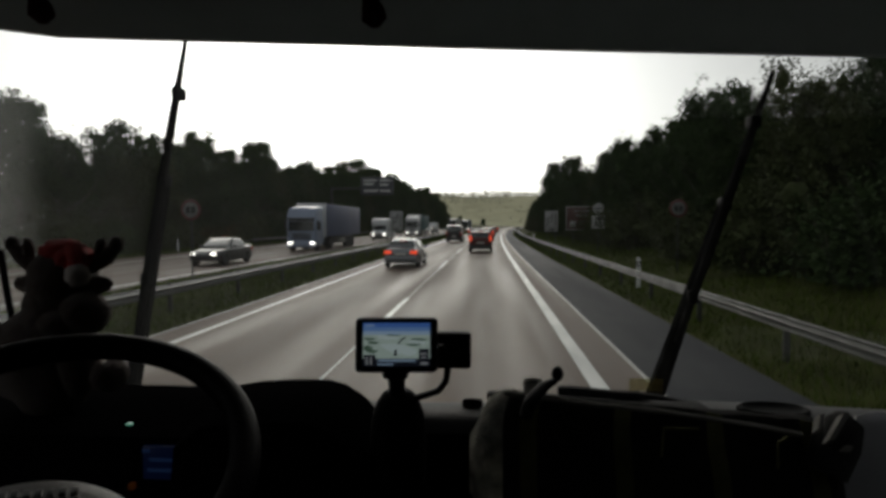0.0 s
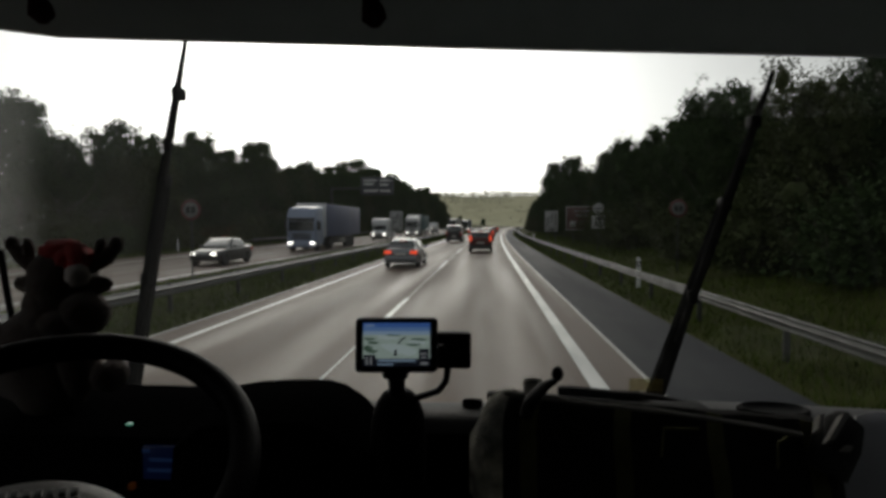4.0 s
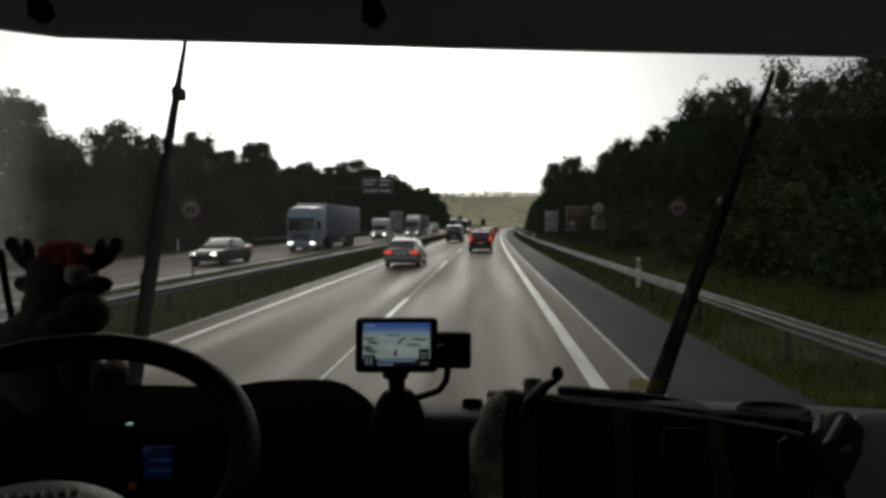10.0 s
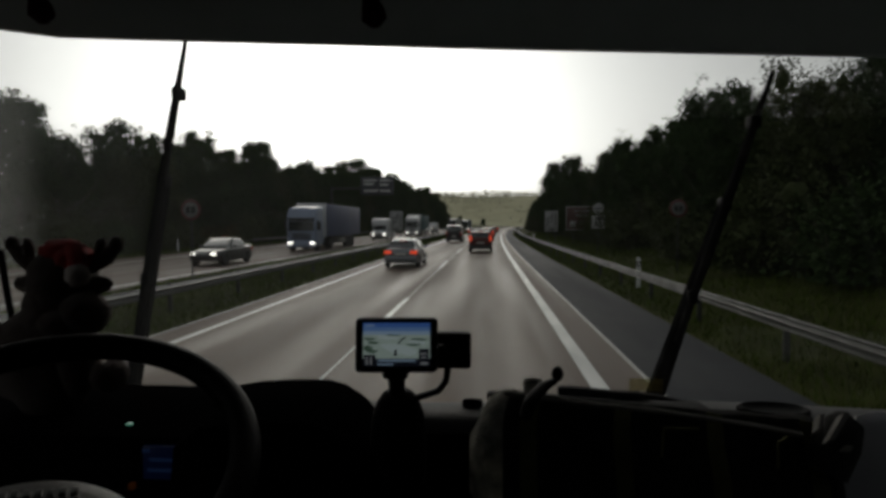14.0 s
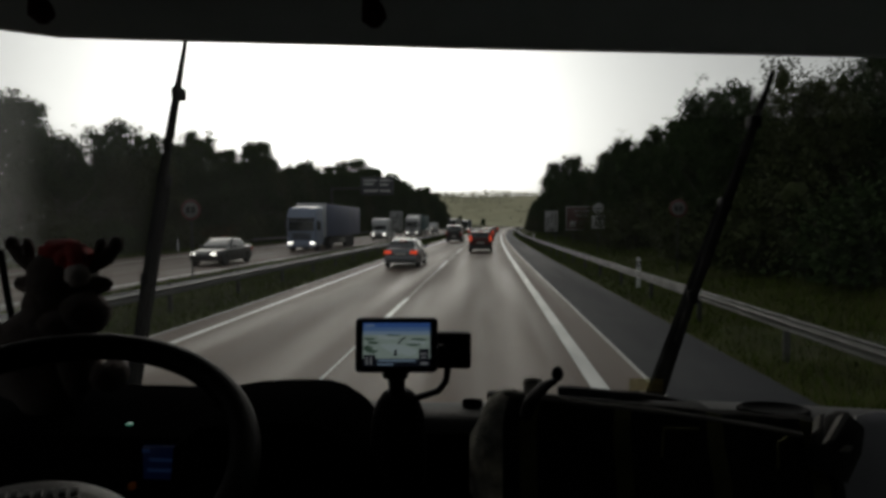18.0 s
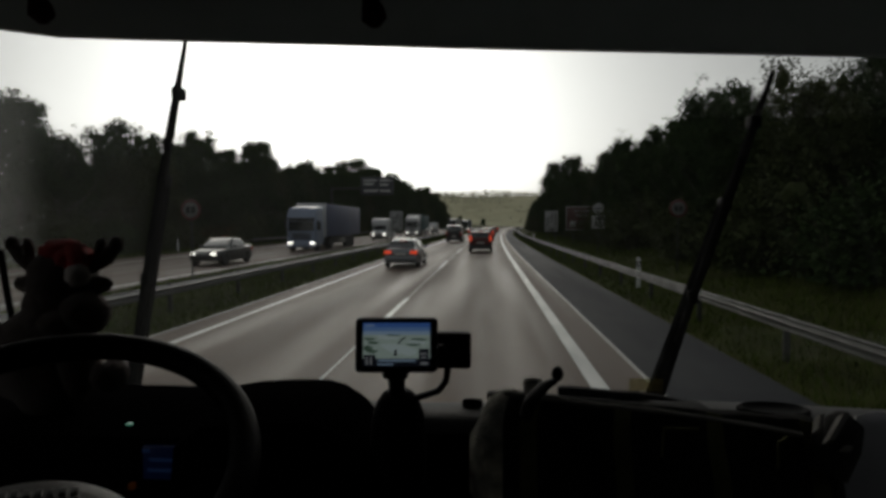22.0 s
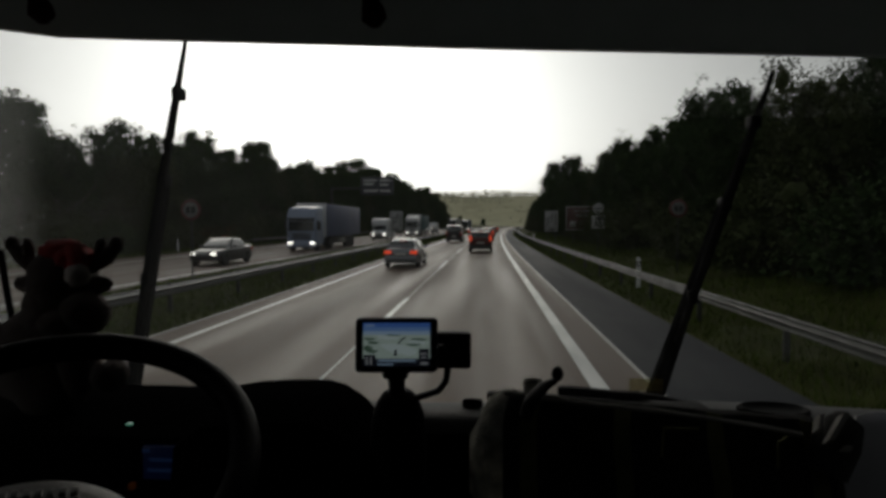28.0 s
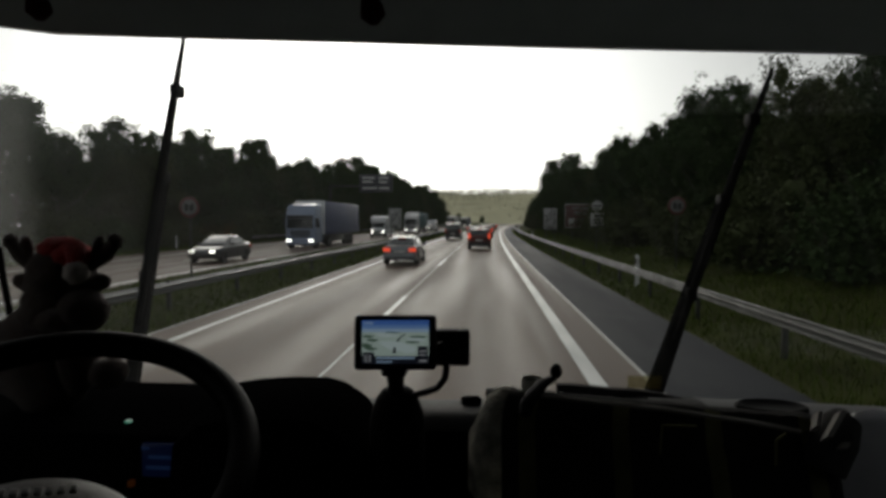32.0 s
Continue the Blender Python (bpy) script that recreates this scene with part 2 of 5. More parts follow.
def let_through(name, color, share, clear=False):
    """A thin sheet that lets a share of the light from behind through."""
    nt = M[name].node_tree
    thin = nt.nodes.new("ShaderNodeBsdfTransparent" if clear else "ShaderNodeBsdfTranslucent")
    mix = nt.nodes.new("ShaderNodeMixShader")
    thin.inputs["Color"].default_value = (*color, 1)
    mix.inputs["Fac"].default_value = share
    nt.links.new(nt.nodes["Principled BSDF"].outputs["BSDF"], mix.inputs[1])
    nt.links.new(thin.outputs["BSDF"], mix.inputs[2])
    nt.links.new(mix.outputs["Shader"], nt.nodes["Material Output"].inputs["Surface"])


let_through("yellow", (0.95, 0.94, 0.78), 0.78, True)
let_through("visor", (0.5, 0.54, 0.54), 0.3)
M["map_sky"] = material("screen_blue", (0.02, 0.03, 0.08), 0.3, emit=(0.08, 0.20, 0.60), power=0.32)
M["map_azure"] = material("screen_azure", (0.03, 0.05, 0.08), 0.3, emit=(0.17, 0.32, 0.64), power=0.34)
M["map_haze"] = material("screen_pale_blue", (0.05, 0.06, 0.08), 0.3, emit=(0.35, 0.5, 0.68), power=0.37)
M["map_land"] = material("screen_pale_green", (0.05, 0.06, 0.05), 0.3, emit=(0.42, 0.53, 0.48), power=0.40)
M["map_wood"] = material("screen_green", (0.03, 0.05, 0.03), 0.3, emit=(0.14, 0.24, 0.17), power=0.212)
M["map_mist"] = material("screen_mist", (0.05, 0.06, 0.06), 0.3, emit=(0.50, 0.61, 0.60), power=0.40)
M["map_dark"] = material("screen_black", (0.01, 0.01, 0.012), 0.3, emit=(0.02, 0.025, 0.04), power=0.192)
M["map_pale"] = material("screen_white", (0.05, 0.05, 0.05), 0.3, emit=(0.6, 0.63, 0.66), power=0.192)
M["lcd_blue"] = material("dim_blue_display", (0.004, 0.006, 0.02), 0.3, emit=(0.012, 0.03, 0.13), power=0.06)
M["lcd_light"] = material("display_lines", (0.01, 0.02, 0.04), 0.3, emit=(0.06, 0.14, 0.4), power=0.06)
M["led_green"] = material("green_indicator", (0.02, 0.1, 0.06), 0.3, emit=(0.15, 0.75, 0.5), power=0.192)
M["led_amber"] = material("amber_indicator", (0.1, 0.04, 0.01), 0.3, emit=(0.7, 0.2, 0.03), power=0.02)
M["screen_glass"] = pane_material("windscreen_glass", 0.5, (0.97, 0.985, 0.975), 0.0085)

M["water"] = material("rain_water", (1, 1, 1), 0.02, vary=0.0)
M["water"].node_tree.nodes["Principled BSDF"].inputs["Transmission Weight"].default_value = 1.0
M["water"].node_tree.nodes["Principled BSDF"].inputs["IOR"].default_value = 1.33

# polished, wetter wheel tracks along the lanes: every 1.9 m across the road
rn = M["concrete"].node_tree
rb = rn.nodes["Principled BSDF"]
lane, cut, turns, wave, tone, shine_up, mixed = (rn.nodes.new("ShaderNode" + k) for k in
    ("UVMap", "SeparateXYZ", "Math", "Math", "MapRange", "MapRange", "Mix"))
lane.uv_map = "lane"
rn.links.new(lane.outputs["UV"], cut.inputs["Vector"])
turns.operation, turns.inputs[1].default_value, turns.inputs[2].default_value = "MULTIPLY_ADD", 2 * math.pi / 1.9, -0.6 * 2 * math.pi / 1.9
wave.operation = "COSINE"
rn.links.new(cut.outputs["X"], turns.inputs[0])
rn.links.new(turns.outputs[0], wave.inputs[0])
old_rough, old_tone = rb.inputs["Roughness"].links[0].from_socket, rb.inputs["Base Color"].links[0].from_socket
drift = rn.nodes.new("ShaderNodeMath")
drift.operation, drift.inputs[1].default_value = "MULTIPLY_ADD", -0.045
rn.links.new(wave.outputs[0], drift.inputs[0])
rn.links.new(old_rough, drift.inputs[2])
rn.links.new(drift.outputs[0], rb.inputs["Roughness"])
for node, low, high in ((tone, 0.92, 1.07), (shine_up, 0.15, 0.215)):
    node.inputs["From Min"].default_value, node.inputs["From Max"].default_value = -1.0, 1.0
    node.inputs["To Min"].default_value, node.inputs["To Max"].default_value = low, high
    rn.links.new(wave.outputs[0], node.inputs["Value"])
rn.links.new(shine_up.outputs["Result"], rb.inputs["Specular IOR Level"])
mixed.data_type, mixed.blend_type = "RGBA", "MULTIPLY"
mixed.inputs["Factor"].default_value = 1.0
rn.links.new(old_tone, mixed.inputs[6])
rn.links.new(tone.outputs["Result"], mixed.inputs[7])
rn.links.new(mixed.outputs[2], rb.inputs["Base Color"])

# ---- mesh helpers ----
def smooth(me, angle=40):
    for p in me.polygons:
        p.use_smooth = True
    me.set_sharp_from_angle(angle=radians(angle))


def part(name, bm, mat, parent=None, label="", flat=False):
    """One mesh object from a bmesh, under a thing or a part."""
    me = bpy.data.meshes.new(name)
    bmesh.ops.recalc_face_normals(bm, faces=bm.faces)
    bm.to_mesh(me)
    bm.free()
    for k in (mat if isinstance(mat, (list, tuple)) else [mat]):
        me.materials.append(M[k])
    if not flat:
        smooth(me)
    ob = new(name, me)
    ob.parent = parent
    return tagged(ob, label)


def thing(name, label, category, at=None, group="", kind=""):
    ob = new(name)
    ob.empty_display_size = 0.2
    if at is not None:
        ob.matrix_world = at
    return tagged(ob, label, category, group, kind)


def box(bm, x0, x1, y0, y1, z0, z1, bevel=0.0, seg=2, m=None, mat=0):
    r = bmesh.ops.create_cube(bm, size=1)
    vs = r["verts"]
    for v in vs:
        v.co = Vector((x0 + (v.co.x + 0.5) * (x1 - x0), y0 + (v.co.y + 0.5) * (y1 - y0), z0 + (v.co.z + 0.5) * (z1 - z0)))
    fs = list({f for v in vs for f in v.link_faces})
    if bevel:
        es = list({e for f in fs for e in f.edges})
        r = bmesh.ops.bevel(bm, geom=es, offset=bevel, segments=seg, affect="EDGES", profile=0.5)
        fs = list({f for v in r["verts"] for f in v.link_faces} | {f for f in fs if f.is_valid})
    for f in fs:
        f.material_index = mat
    if m is not None:
        bmesh.ops.transform(bm, matrix=m, verts=list({v for f in fs for v in f.verts}))
    return bm


def ring_faces(bm, rings, closed=True, caps=True, mat=0):
    n = len(rings[0])
    fs = []
    for a, b in zip(rings, rings[1:]):
        for i in range(n if closed else n - 1):
            j = (i + 1) % n
            fs.append(bm.faces.new((a[i], a[j], b[j], b[i])))
    if caps and closed:
        fs += [bm.faces.new(rings[0][::-1]), bm.faces.new(rings[-1])]
    for f in fs:
        f.material_index = mat


def tube(bm, pts, radii, n=10, flat=1.0, mat=0):
    """A round bar through points; flat squeezes it in its second axis."""
    pts = [Vector(p) for p in pts]
    if not isinstance(radii, (list, tuple)):
        radii = [radii] * len(pts)
    rings, side = [], None
    for i, p in enumerate(pts):
        d = (pts[min(i + 1, len(pts) - 1)] - pts[max(i - 1, 0)]).normalized()
        if side is None:
            side = d.cross(Vector((0, 0, 1)) if abs(d.z) < 0.9 else Vector((0, 1, 0))).normalized()
        side = (side - d * side.dot(d)).normalized()
        other = d.cross(side)
        rings.append([bm.verts.new(p + radii[i] * (math.cos(a) * side + flat * math.sin(a) * other))
                      for a in (2 * math.pi * k / n for k in range(n))])
    ring_faces(bm, rings, mat=mat)
    return bm


def lathe(bm, profile, n=24, m=None, mat=0):
    """Turns (radius, height) pairs round z."""
    rings = [[bm.verts.new((m or Matrix()) @ Vector((max(r, 1e-4) * math.cos(2 * math.pi * k / n), max(r, 1e-4) * math.sin(2 * math.pi * k / n), z)))
              for k in range(n)] for r, z in profile]
    ring_faces(bm, rings, mat=mat)
    return bm


def blob(bm, c, r, mat=0, rough=0.0, sub=3, m=None, freq=6.0):
    """A rounded lump with semi-axes r, a little uneven."""
    res = bmesh.ops.create_icosphere(bm, subdivisions=sub, radius=1)
    for v in res["verts"]:
        k = 1 + rough * noise.noise(v.co * freq * 0.4 + Vector(c) * 3)
        v.co = Vector((v.co.x * r[0] * k, v.co.y * r[1] * k, v.co.z * r[2] * k))
        if m is not None:
            v.co = m @ v.co
        v.co += Vector(c)
    for f in {f for v in res["verts"] for f in v.link_faces}:
        f.material_index = mat
    return bm


def raw(name, verts, faces, mats, parent=None, label="", shade=False):
    me = bpy.data.meshes.new(name)
    me.from_pydata(verts, [], faces)
    for k in mats:
        me.materials.append(M[k])
    if shade:
        smooth(me, 60)
    ob = new(name, me)
    ob.parent = parent
    return tagged(ob, label)


# ---- the road's line: straight at first, then a wide bend to the east ----
def bend(s):
    return 1.6e-4 * max(0.0, s - 30) ** 2


def heading(s):
    return -math.degrees(math.atan(3.2e-4 * max(0.0, s - 30)))


def on_road(u, s, z=0.0):
    return Vector((u + bend(s), s, z))


def at_road(u, s, z=0.0, turn=0.0):
    return pose(u + bend(s), s, z, 0, 0, heading(s) + turn)


STEPS = [-60, -40, -25, -15, -8, 0, 8, 16, 24, 32, 40] + list(range(50, 521, 10))


def strip(name, u0, u1, mat, z=0.0, steps=STEPS, parent=None, cols=1, thick=0.12):
    us = [u0 + (u1 - u0) * k / cols for k in range(cols + 1)]
    vs = [on_road(u, s, z) for s in steps for u in us] + [on_road(u, s, z - thick) for s in steps for u in us]
    n, k = cols + 1, len(steps)
    fs = [(i * n + j, i * n + j + 1, (i + 1) * n + j + 1, (i + 1) * n + j) for i in range(k - 1) for j in range(cols)]
    o = n * k
    fs += [(i * n, (i + 1) * n, o + (i + 1) * n, o + i * n) for i in range(k - 1)]
    fs += [(i * n + cols, o + i * n + cols, o + (i + 1) * n + cols, (i + 1) * n + cols) for i in range(k - 1)]
    ob = raw(name, vs, fs, [mat], parent)
    if mat == "concrete":
        uv = ob.data.uv_layers.new(name="lane")
        for lp in ob.data.loops:
            uv.data[lp.index].uv = (us[lp.vertex_index % n], 0.0)
    return ob


# ---- ground ----
def rise(x):
    x = min(1.0, max(0.0, x))
    return x * x * (3 - 2 * x)


def ground_z(u, s):
    z = -0.03
    if -6.62 < u < 4.05 or -23.4 < u < -12.4:
        z = -0.3
    elif -12.4 <= u <= -6.62:
        z = -0.03 + 0.1 * math.sin((u + 12.4) / 5.78 * math.pi)
    elif u > 4.05:
        z = -0.03 + 0.16 * max(0, u - 6.5) - 0.10 * max(0, u - 20)
    else:
        z = -0.03 + 0.05 * max(0, -u - 26) * (1 if u > -60 else 0) + (1.7 if u <= -60 else 0)
    z += 0.06 * noise.noise(Vector((u * 0.3, s * 0.2, 0))) if abs(u) > 24 or u > 6 else 0
    return z


us = [-2600, -1500, -900, -500, -300, -180, -110, -60, -45, -36, -30, -26, -24, -23.41, -23.39, -18, -12.41, -12.39, -11, -9.5, -8, -6.63, -6.61,
      -3, 0, 4.04, 4.06, 5, 6.5, 8, 10, 13, 17, 22, 30, 45, 80, 130, 220, 380, 600, 1000, 1700, 2600]
ss = [-120, -60, -30, -10, 0, 10, 20, 30, 40, 50, 60, 75, 90, 110, 130, 160, 200, 240, 280, 330, 380, 430, 480, 520, 560, 620, 700, 800, 900, 1000,
      1100, 1200, 1500, 2200, 3600]
gv = [on_road(u, min(s, 520), ground_z(u, s)) + Vector((0, max(0, s - 520), 0)) for s in ss for u in us]
nu = len(us)
gf = [(i * nu + j, i * nu + j + 1, (i + 1) * nu + j + 1, (i + 1) * nu + j) for i in range(len(ss) - 1) for j in range(nu - 1)]
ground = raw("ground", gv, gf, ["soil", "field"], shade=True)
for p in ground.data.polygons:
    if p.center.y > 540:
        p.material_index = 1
tagged(ground, "wet grassy verges and median beside the carriageways", "ground", kind="structure")

# ---- carriageways ----
road = strip("road", -6.6, 2.31, "concrete", cols=6)
tagged(road, "wet light grey concrete motorway lanes with shiny wheel tracks", "road", kind="structure")
shoulder = strip("hard_shoulder", 2.312, 4.04, "asphalt", z=-0.004, cols=2)
tagged(shoulder, "dark wet asphalt hard shoulder beside the lanes", "road", kind="structure")
road_2 = strip("road_opposite", -23.4, -12.4, "concrete", cols=4)
tagged(road_2, "wet concrete carriageway for the oncoming traffic", "road", kind="structure")
for name, u, w, mat in (("lane_joint", -2.35, 0.04, "seam"), ("edge_line", 1.52, 0.23, "lane_paint"), ("edge_line", -5.82, 0.15, "lane_paint"), ("joint_line", 2.27, 0.07, "seam"),
                        ("kerb_joint", -6.56, 0.07, "seam")):
    strip(name, u - w / 2, u + w / 2, mat, z=0.004, parent=road, thick=0.006)
for u in (-13.0, -20.9):
    strip("edge_line", u - 0.13, u + 0.13, "lane_paint", z=0.004, parent=road_2, thick=0.006)
for k in range(26):
    s0 = -6.5 + 18 * k
    strip("lane_dash", -2.41, -2.29, "lane_paint", z=0.008, steps=[s0, s0 + 2, s0 + 4, s0 + 6], parent=road, thick=0.006)
    strip("lane_dash", -17.0, -16.84, "lane_paint", z=0.004, steps=[s0 + 3, s0 + 5, s0 + 7, s0 + 9], parent=road_2, thick=0.006)

# ---- guardrails ----
def beam_mesh(name, length, double):
    """A W-profile steel beam along y, top at z = 0."""
    if double:
        prof = [(x, z * 0.85) for x, z in ((-0.012, -0.004), (0.0, 0.0), (0.014, -0.003), (0.022, -0.02), (0.075, -0.05), (0.075, -0.09), (0.02, -0.12), (0.02, -0.145), (0.075, -0.175), (0.075, -0.215), (0.02, -0.245), (0.0, -0.265))]
    else:
        prof = [(-0.012, -0.004), (0.0, 0.0), (0.030, -0.002), (0.036, -0.016), (0.012, -0.034), (0.012, -0.10), (0.020, -0.112), (0.012, -0.124), (0.012, -0.192), (0.036, -0.206), (0.036, -0.222), (0.0, -0.238)]
    bm = bmesh.new()
    for sgn in ((1, -1) if double else (1,)):
        rings = []
        for y in (0, length):
            rings.append([bm.verts.new((sgn * (x + (0.10 if double else 0)), y, z)) for x, z in prof] +
                         [bm.verts.new((sgn * (x - 0.006 + (0.10 if double else 0)), y, z)) for x, z in reversed(prof)])
        ring_faces(bm, rings)
    bmesh.ops.recalc_face_normals(bm, faces=bm.faces)
    me = bpy.data.meshes.new(name)
    bm.to_mesh(me)
    bm.free()
    me.materials.append(M["steel_pale" if double else "steel"])
    smooth(me, 35)
    return me


def guardrail(u, s0, s1, label, double=False, side=1):
    rail = thing("guardrail", label, "guardrail", at_road(u, s0))
    beam = beam_mesh("beam", 8.03, double)
    bm = bmesh.new()
    box(bm, -0.05, 0.05, -0.03, 0.03, -0.3, 0.72, 0.008)
    for z in (0.54,):
        box(bm, -0.11 if double else -0.06, 0.11 if double else 0.05, -0.02, 0.02, z, z + 0.10, 0.005)
    post_me = None
    inv = rail.matrix_world.inverted()
    s = s0
    while s < s1:
        b = new("beam", beam)
        b.parent = rail
        b.matrix_local = inv @ at_road(u, s, 0.73) @ Matrix.Diagonal((-1.0 if side > 0 and not double else 1.0, 1, 1, 1))
        for q in (0, 4):
            if post_me is None:
                p = part("post", bm, "steel", rail)
                post_me = p.data
            else:
                p = new("post", post_me)
                p.parent = rail
            p.matrix_local = inv @ at_road(u + (0.06 * side if not double else 0), s + q + 1.0, ground_z(u, s) + 0.03)
        s += 8.0
    return rail


guardrail(4.78, 5.0, 285, "dull galvanised steel guardrail along the hard shoulder")
guardrail(-7.7, 5.0, 405, "double-sided galvanised steel guardrail on the grass median", double=True)
guardrail(-24.2, 60.0, 300, "far galvanised guardrail beyond the oncoming carriageway", side=-1)

# ---- delineator posts ----
def delineator():
    d = thing("delineator_post", "white plastic delineator post with a black band", "road post", group="delineator posts")
    bm = bmesh.new()
    rings = []
    for z in (0, 0.5, 0.98, 1.05):
        k = 1.0 if z < 1 else 0.5
        rings.append([bm.verts.new(v) for v in ((-0.06, -0.05, z), (0.06 * k, -0.05, z), (0.06 * k, 0.0, z), (0, 0.05, z), (-0.06, 0.0, z))])
    ring_faces(bm, rings)
    part("shaft", bm, "plastic_white", d, flat=True)
    bm = bmesh.new()
    box(bm, -0.064, 0.064, -0.056, 0.03, 0.74, 0.93, 0.004)
    part("band", bm, "black", d)
    bm = bmesh.new()
    box(bm, -0.025, 0.025, -0.064, -0.052, 0.76, 0.90, 0.003)
    part("reflector", bm, "plastic_white", d)
    return d


dp = delineator()
dp.matrix_world = at_road(5.2, 21, 0.0)
for s in (71, 121, 171):
    copy_thing(dp, at_road(5.2, s))
for s in (46, 96, 146):
    copy_thing(dp, at_road(-24.6, s))

# ---- vegetation ----
rng = np.random.default_rng(7)


def leaf_quads(centres, size, rg, droop=0.0):
    """Small pointed leaf clumps as bent quads round the centres."""
    n = len(centres)
    a = rg.normal(size=(n, 3))
    a /= np.linalg.norm(a, axis=1)[:, None]
    b = rg.normal(size=(n, 3))
    b -= (a * b).sum(1)[:, None] * a
    b /= np.linalg.norm(b, axis=1)[:, None]
    sz = size * rg.uniform(0.55, 1.35, (n, 1))
    c = np.cross(a, b) * sz * 0.22
    v = np.stack([centres - a * sz, centres - b * sz * 0.6 + c, centres + a * sz, centres + b * sz * 0.6 + c], 1).reshape(-1, 3)
    if droop:
        v[:, 2] -= droop
    return v


def crown_mesh(name, lobes, count, size, mat, rg, core=0.6):
    bm = bmesh.new()
    for c, r in lobes:
        blob(bm, c, [core * q for q in r], rough=0.5, sub=2, freq=5)
    core_v = [v.co.copy() for v in bm.verts]
    bm.verts.index_update()
    core_f = [tuple(v.index for v in f.verts) for f in bm.faces]
    bm.free()
    w = np.array([r[0] * r[1] + r[0] * r[2] for c, r in lobes])
    w = w / w.sum()
    sprays = count // 11
    pick = rg.choice(len(lobes), sprays, p=w)
    d = rg.normal(size=(sprays, 3))
    d /= np.linalg.norm(d, axis=1)[:, None]
    rad = rg.uniform(0.62, 1.0, (sprays, 1)) * (1 + 0.24 * np.abs(rg.normal(size=(sprays, 1))))
    heart = np.array([lobes[i][0] for i in pick]) + d * np.array([lobes[i][1] for i in pick]) * rad
    cs = np.repeat(heart, 11, axis=0)
    count = len(cs)
    cs = cs + rg.normal(size=(count, 3)) * np.array([0.26, 0.26, 0.20])
    cs[:, 2] = np.maximum(cs[:, 2], 0.15)
    lv = leaf_quads(cs, size, rg)
    o = len(core_v)
    me = bpy.data.meshes.new(name)
    me.from_pydata(core_v + [tuple(v) for v in lv], [], core_f + [(o + 4 * i, o + 4 * i + 1, o + 4 * i + 2, o + 4 * i + 3) for i in range(count)])
    me.materials.append(M[mat])
    return me


def trunk_part(h, r, tree, rg, limbs=5):
    bm = bmesh.new()
    bend_x, bend_y = rg.uniform(-0.3, 0.3, 2)
    pts = [(bend_x * t * t, bend_y * t * t, h * t - 0.3) for t in (0, 0.08, 0.3, 0.55, 0.8, 1.0)]
    tube(bm, pts, [r * 1.5, r, r * 0.8, r * 0.6, r * 0.35, r * 0.1], 8)
    for k in range(limbs):
        t = 0.35 + 0.5 * k / limbs
        a = k * 2.4 + rg.uniform(0, 1)
        b = Vector((bend_x * t * t, bend_y * t * t, h * t - 0.3))
        ln = h * 0.28 * (1.1 - t)
        tube(bm, [b, b + Vector((math.cos(a), math.sin(a), 0.7)) * ln, b + Vector((math.cos(a) * 1.7, math.sin(a) * 1.7, 1.6)) * ln],
             [r * 0.4, r * 0.25, r * 0.07], 6)
    part("trunk", bm, "bark", tree)


def broad_tree(h, w, mat, seed, count=15000, leaf=0.13):
    rg = np.random.default_rng(seed)
    t = thing("tree", "dense dark green broadleaf tree at the forest edge", "tree", group="roadside trees")
    trunk_part(h * 0.9, h * 0.016, t, rg)
    # egg-shaped envelope filled with small boughs, the upper ones upright and pointed
    lobes = [((0, 0, h * 0.55), (w * 0.62, w * 0.62, h * 0.30))]
    for k in range(36):
        up = rg.uniform(0.10, 0.93)
        spread = w * math.sin(min(1.0, up * 0.86 + 0.14) * math.pi) ** 0.65
        a = rg.uniform(0, 6.28)
        q = rg.uniform(0.45, 0.88) * spread
        r = w * rg.uniform(0.17, 0.33) * (1.15 - 0.45 * up)
        lobes.append(((q * math.cos(a), q * math.sin(a), h * up), (r, r, r * (0.8 + 0.8 * up * rg.uniform(0.6, 1.2)))))
    c = new("crown", crown_mesh("crown", lobes, count, leaf, mat, rg, 0.45))
    c.parent = t
    return t


def conifer(h, w, seed):
    rg = np.random.default_rng(seed)
    t = thing("conifer", "dark pointed conifer with uneven layered branches", "tree", group="roadside conifers")
    trunk_part(h, h * 0.014, t, rg, 0)
    lobes = []
    for k in range(15):
        z = h * (0.1 + 0.86 * k / 14)
        spread = w * (1.04 - z / h) ** 0.8
        for j in range(4 if k < 11 else 2):
            a = rg.uniform(0, 6.28)
            lobes.append(((0.5 * spread * math.cos(a), 0.5 * spread * math.sin(a), z - 0.1 * spread), (spread * 0.55, spread * 0.55, h * 0.045)))
    c = new("crown", crown_mesh("crown", lobes, 5000, 0.15, "needle", rg, 0.6))
    c.parent = t
    return t


def shrub(h, w, mat, seed):
    rg = np.random.default_rng(seed)
    t = thing("shrub", "low dark green shrub in front of the forest", "shrub", group="roadside shrubs")
    bm = bmesh.new()
    for k in range(5):
        a = k * 1.3
        tube(bm, [(0.1 * math.cos(a), 0.1 * math.sin(a), -0.2), (0.4 * w * math.cos(a), 0.4 * w * math.sin(a), h * 0.6)], [0.04, 0.012], 5)
    part("stems", bm, "bark", t)
    lobes = [((rg.uniform(-0.6, 0.6) * w, rg.uniform(-0.6, 0.6) * w, h * rg.uniform(0.2, 0.75)), (w * 0.5, w * 0.5, h * rg.uniform(0.22, 0.36))) for k in range(8)]
    c = new("foliage", crown_mesh("foliage", lobes, 3600, 0.10, mat, rg, 0.4))
    c.parent = t
    return t


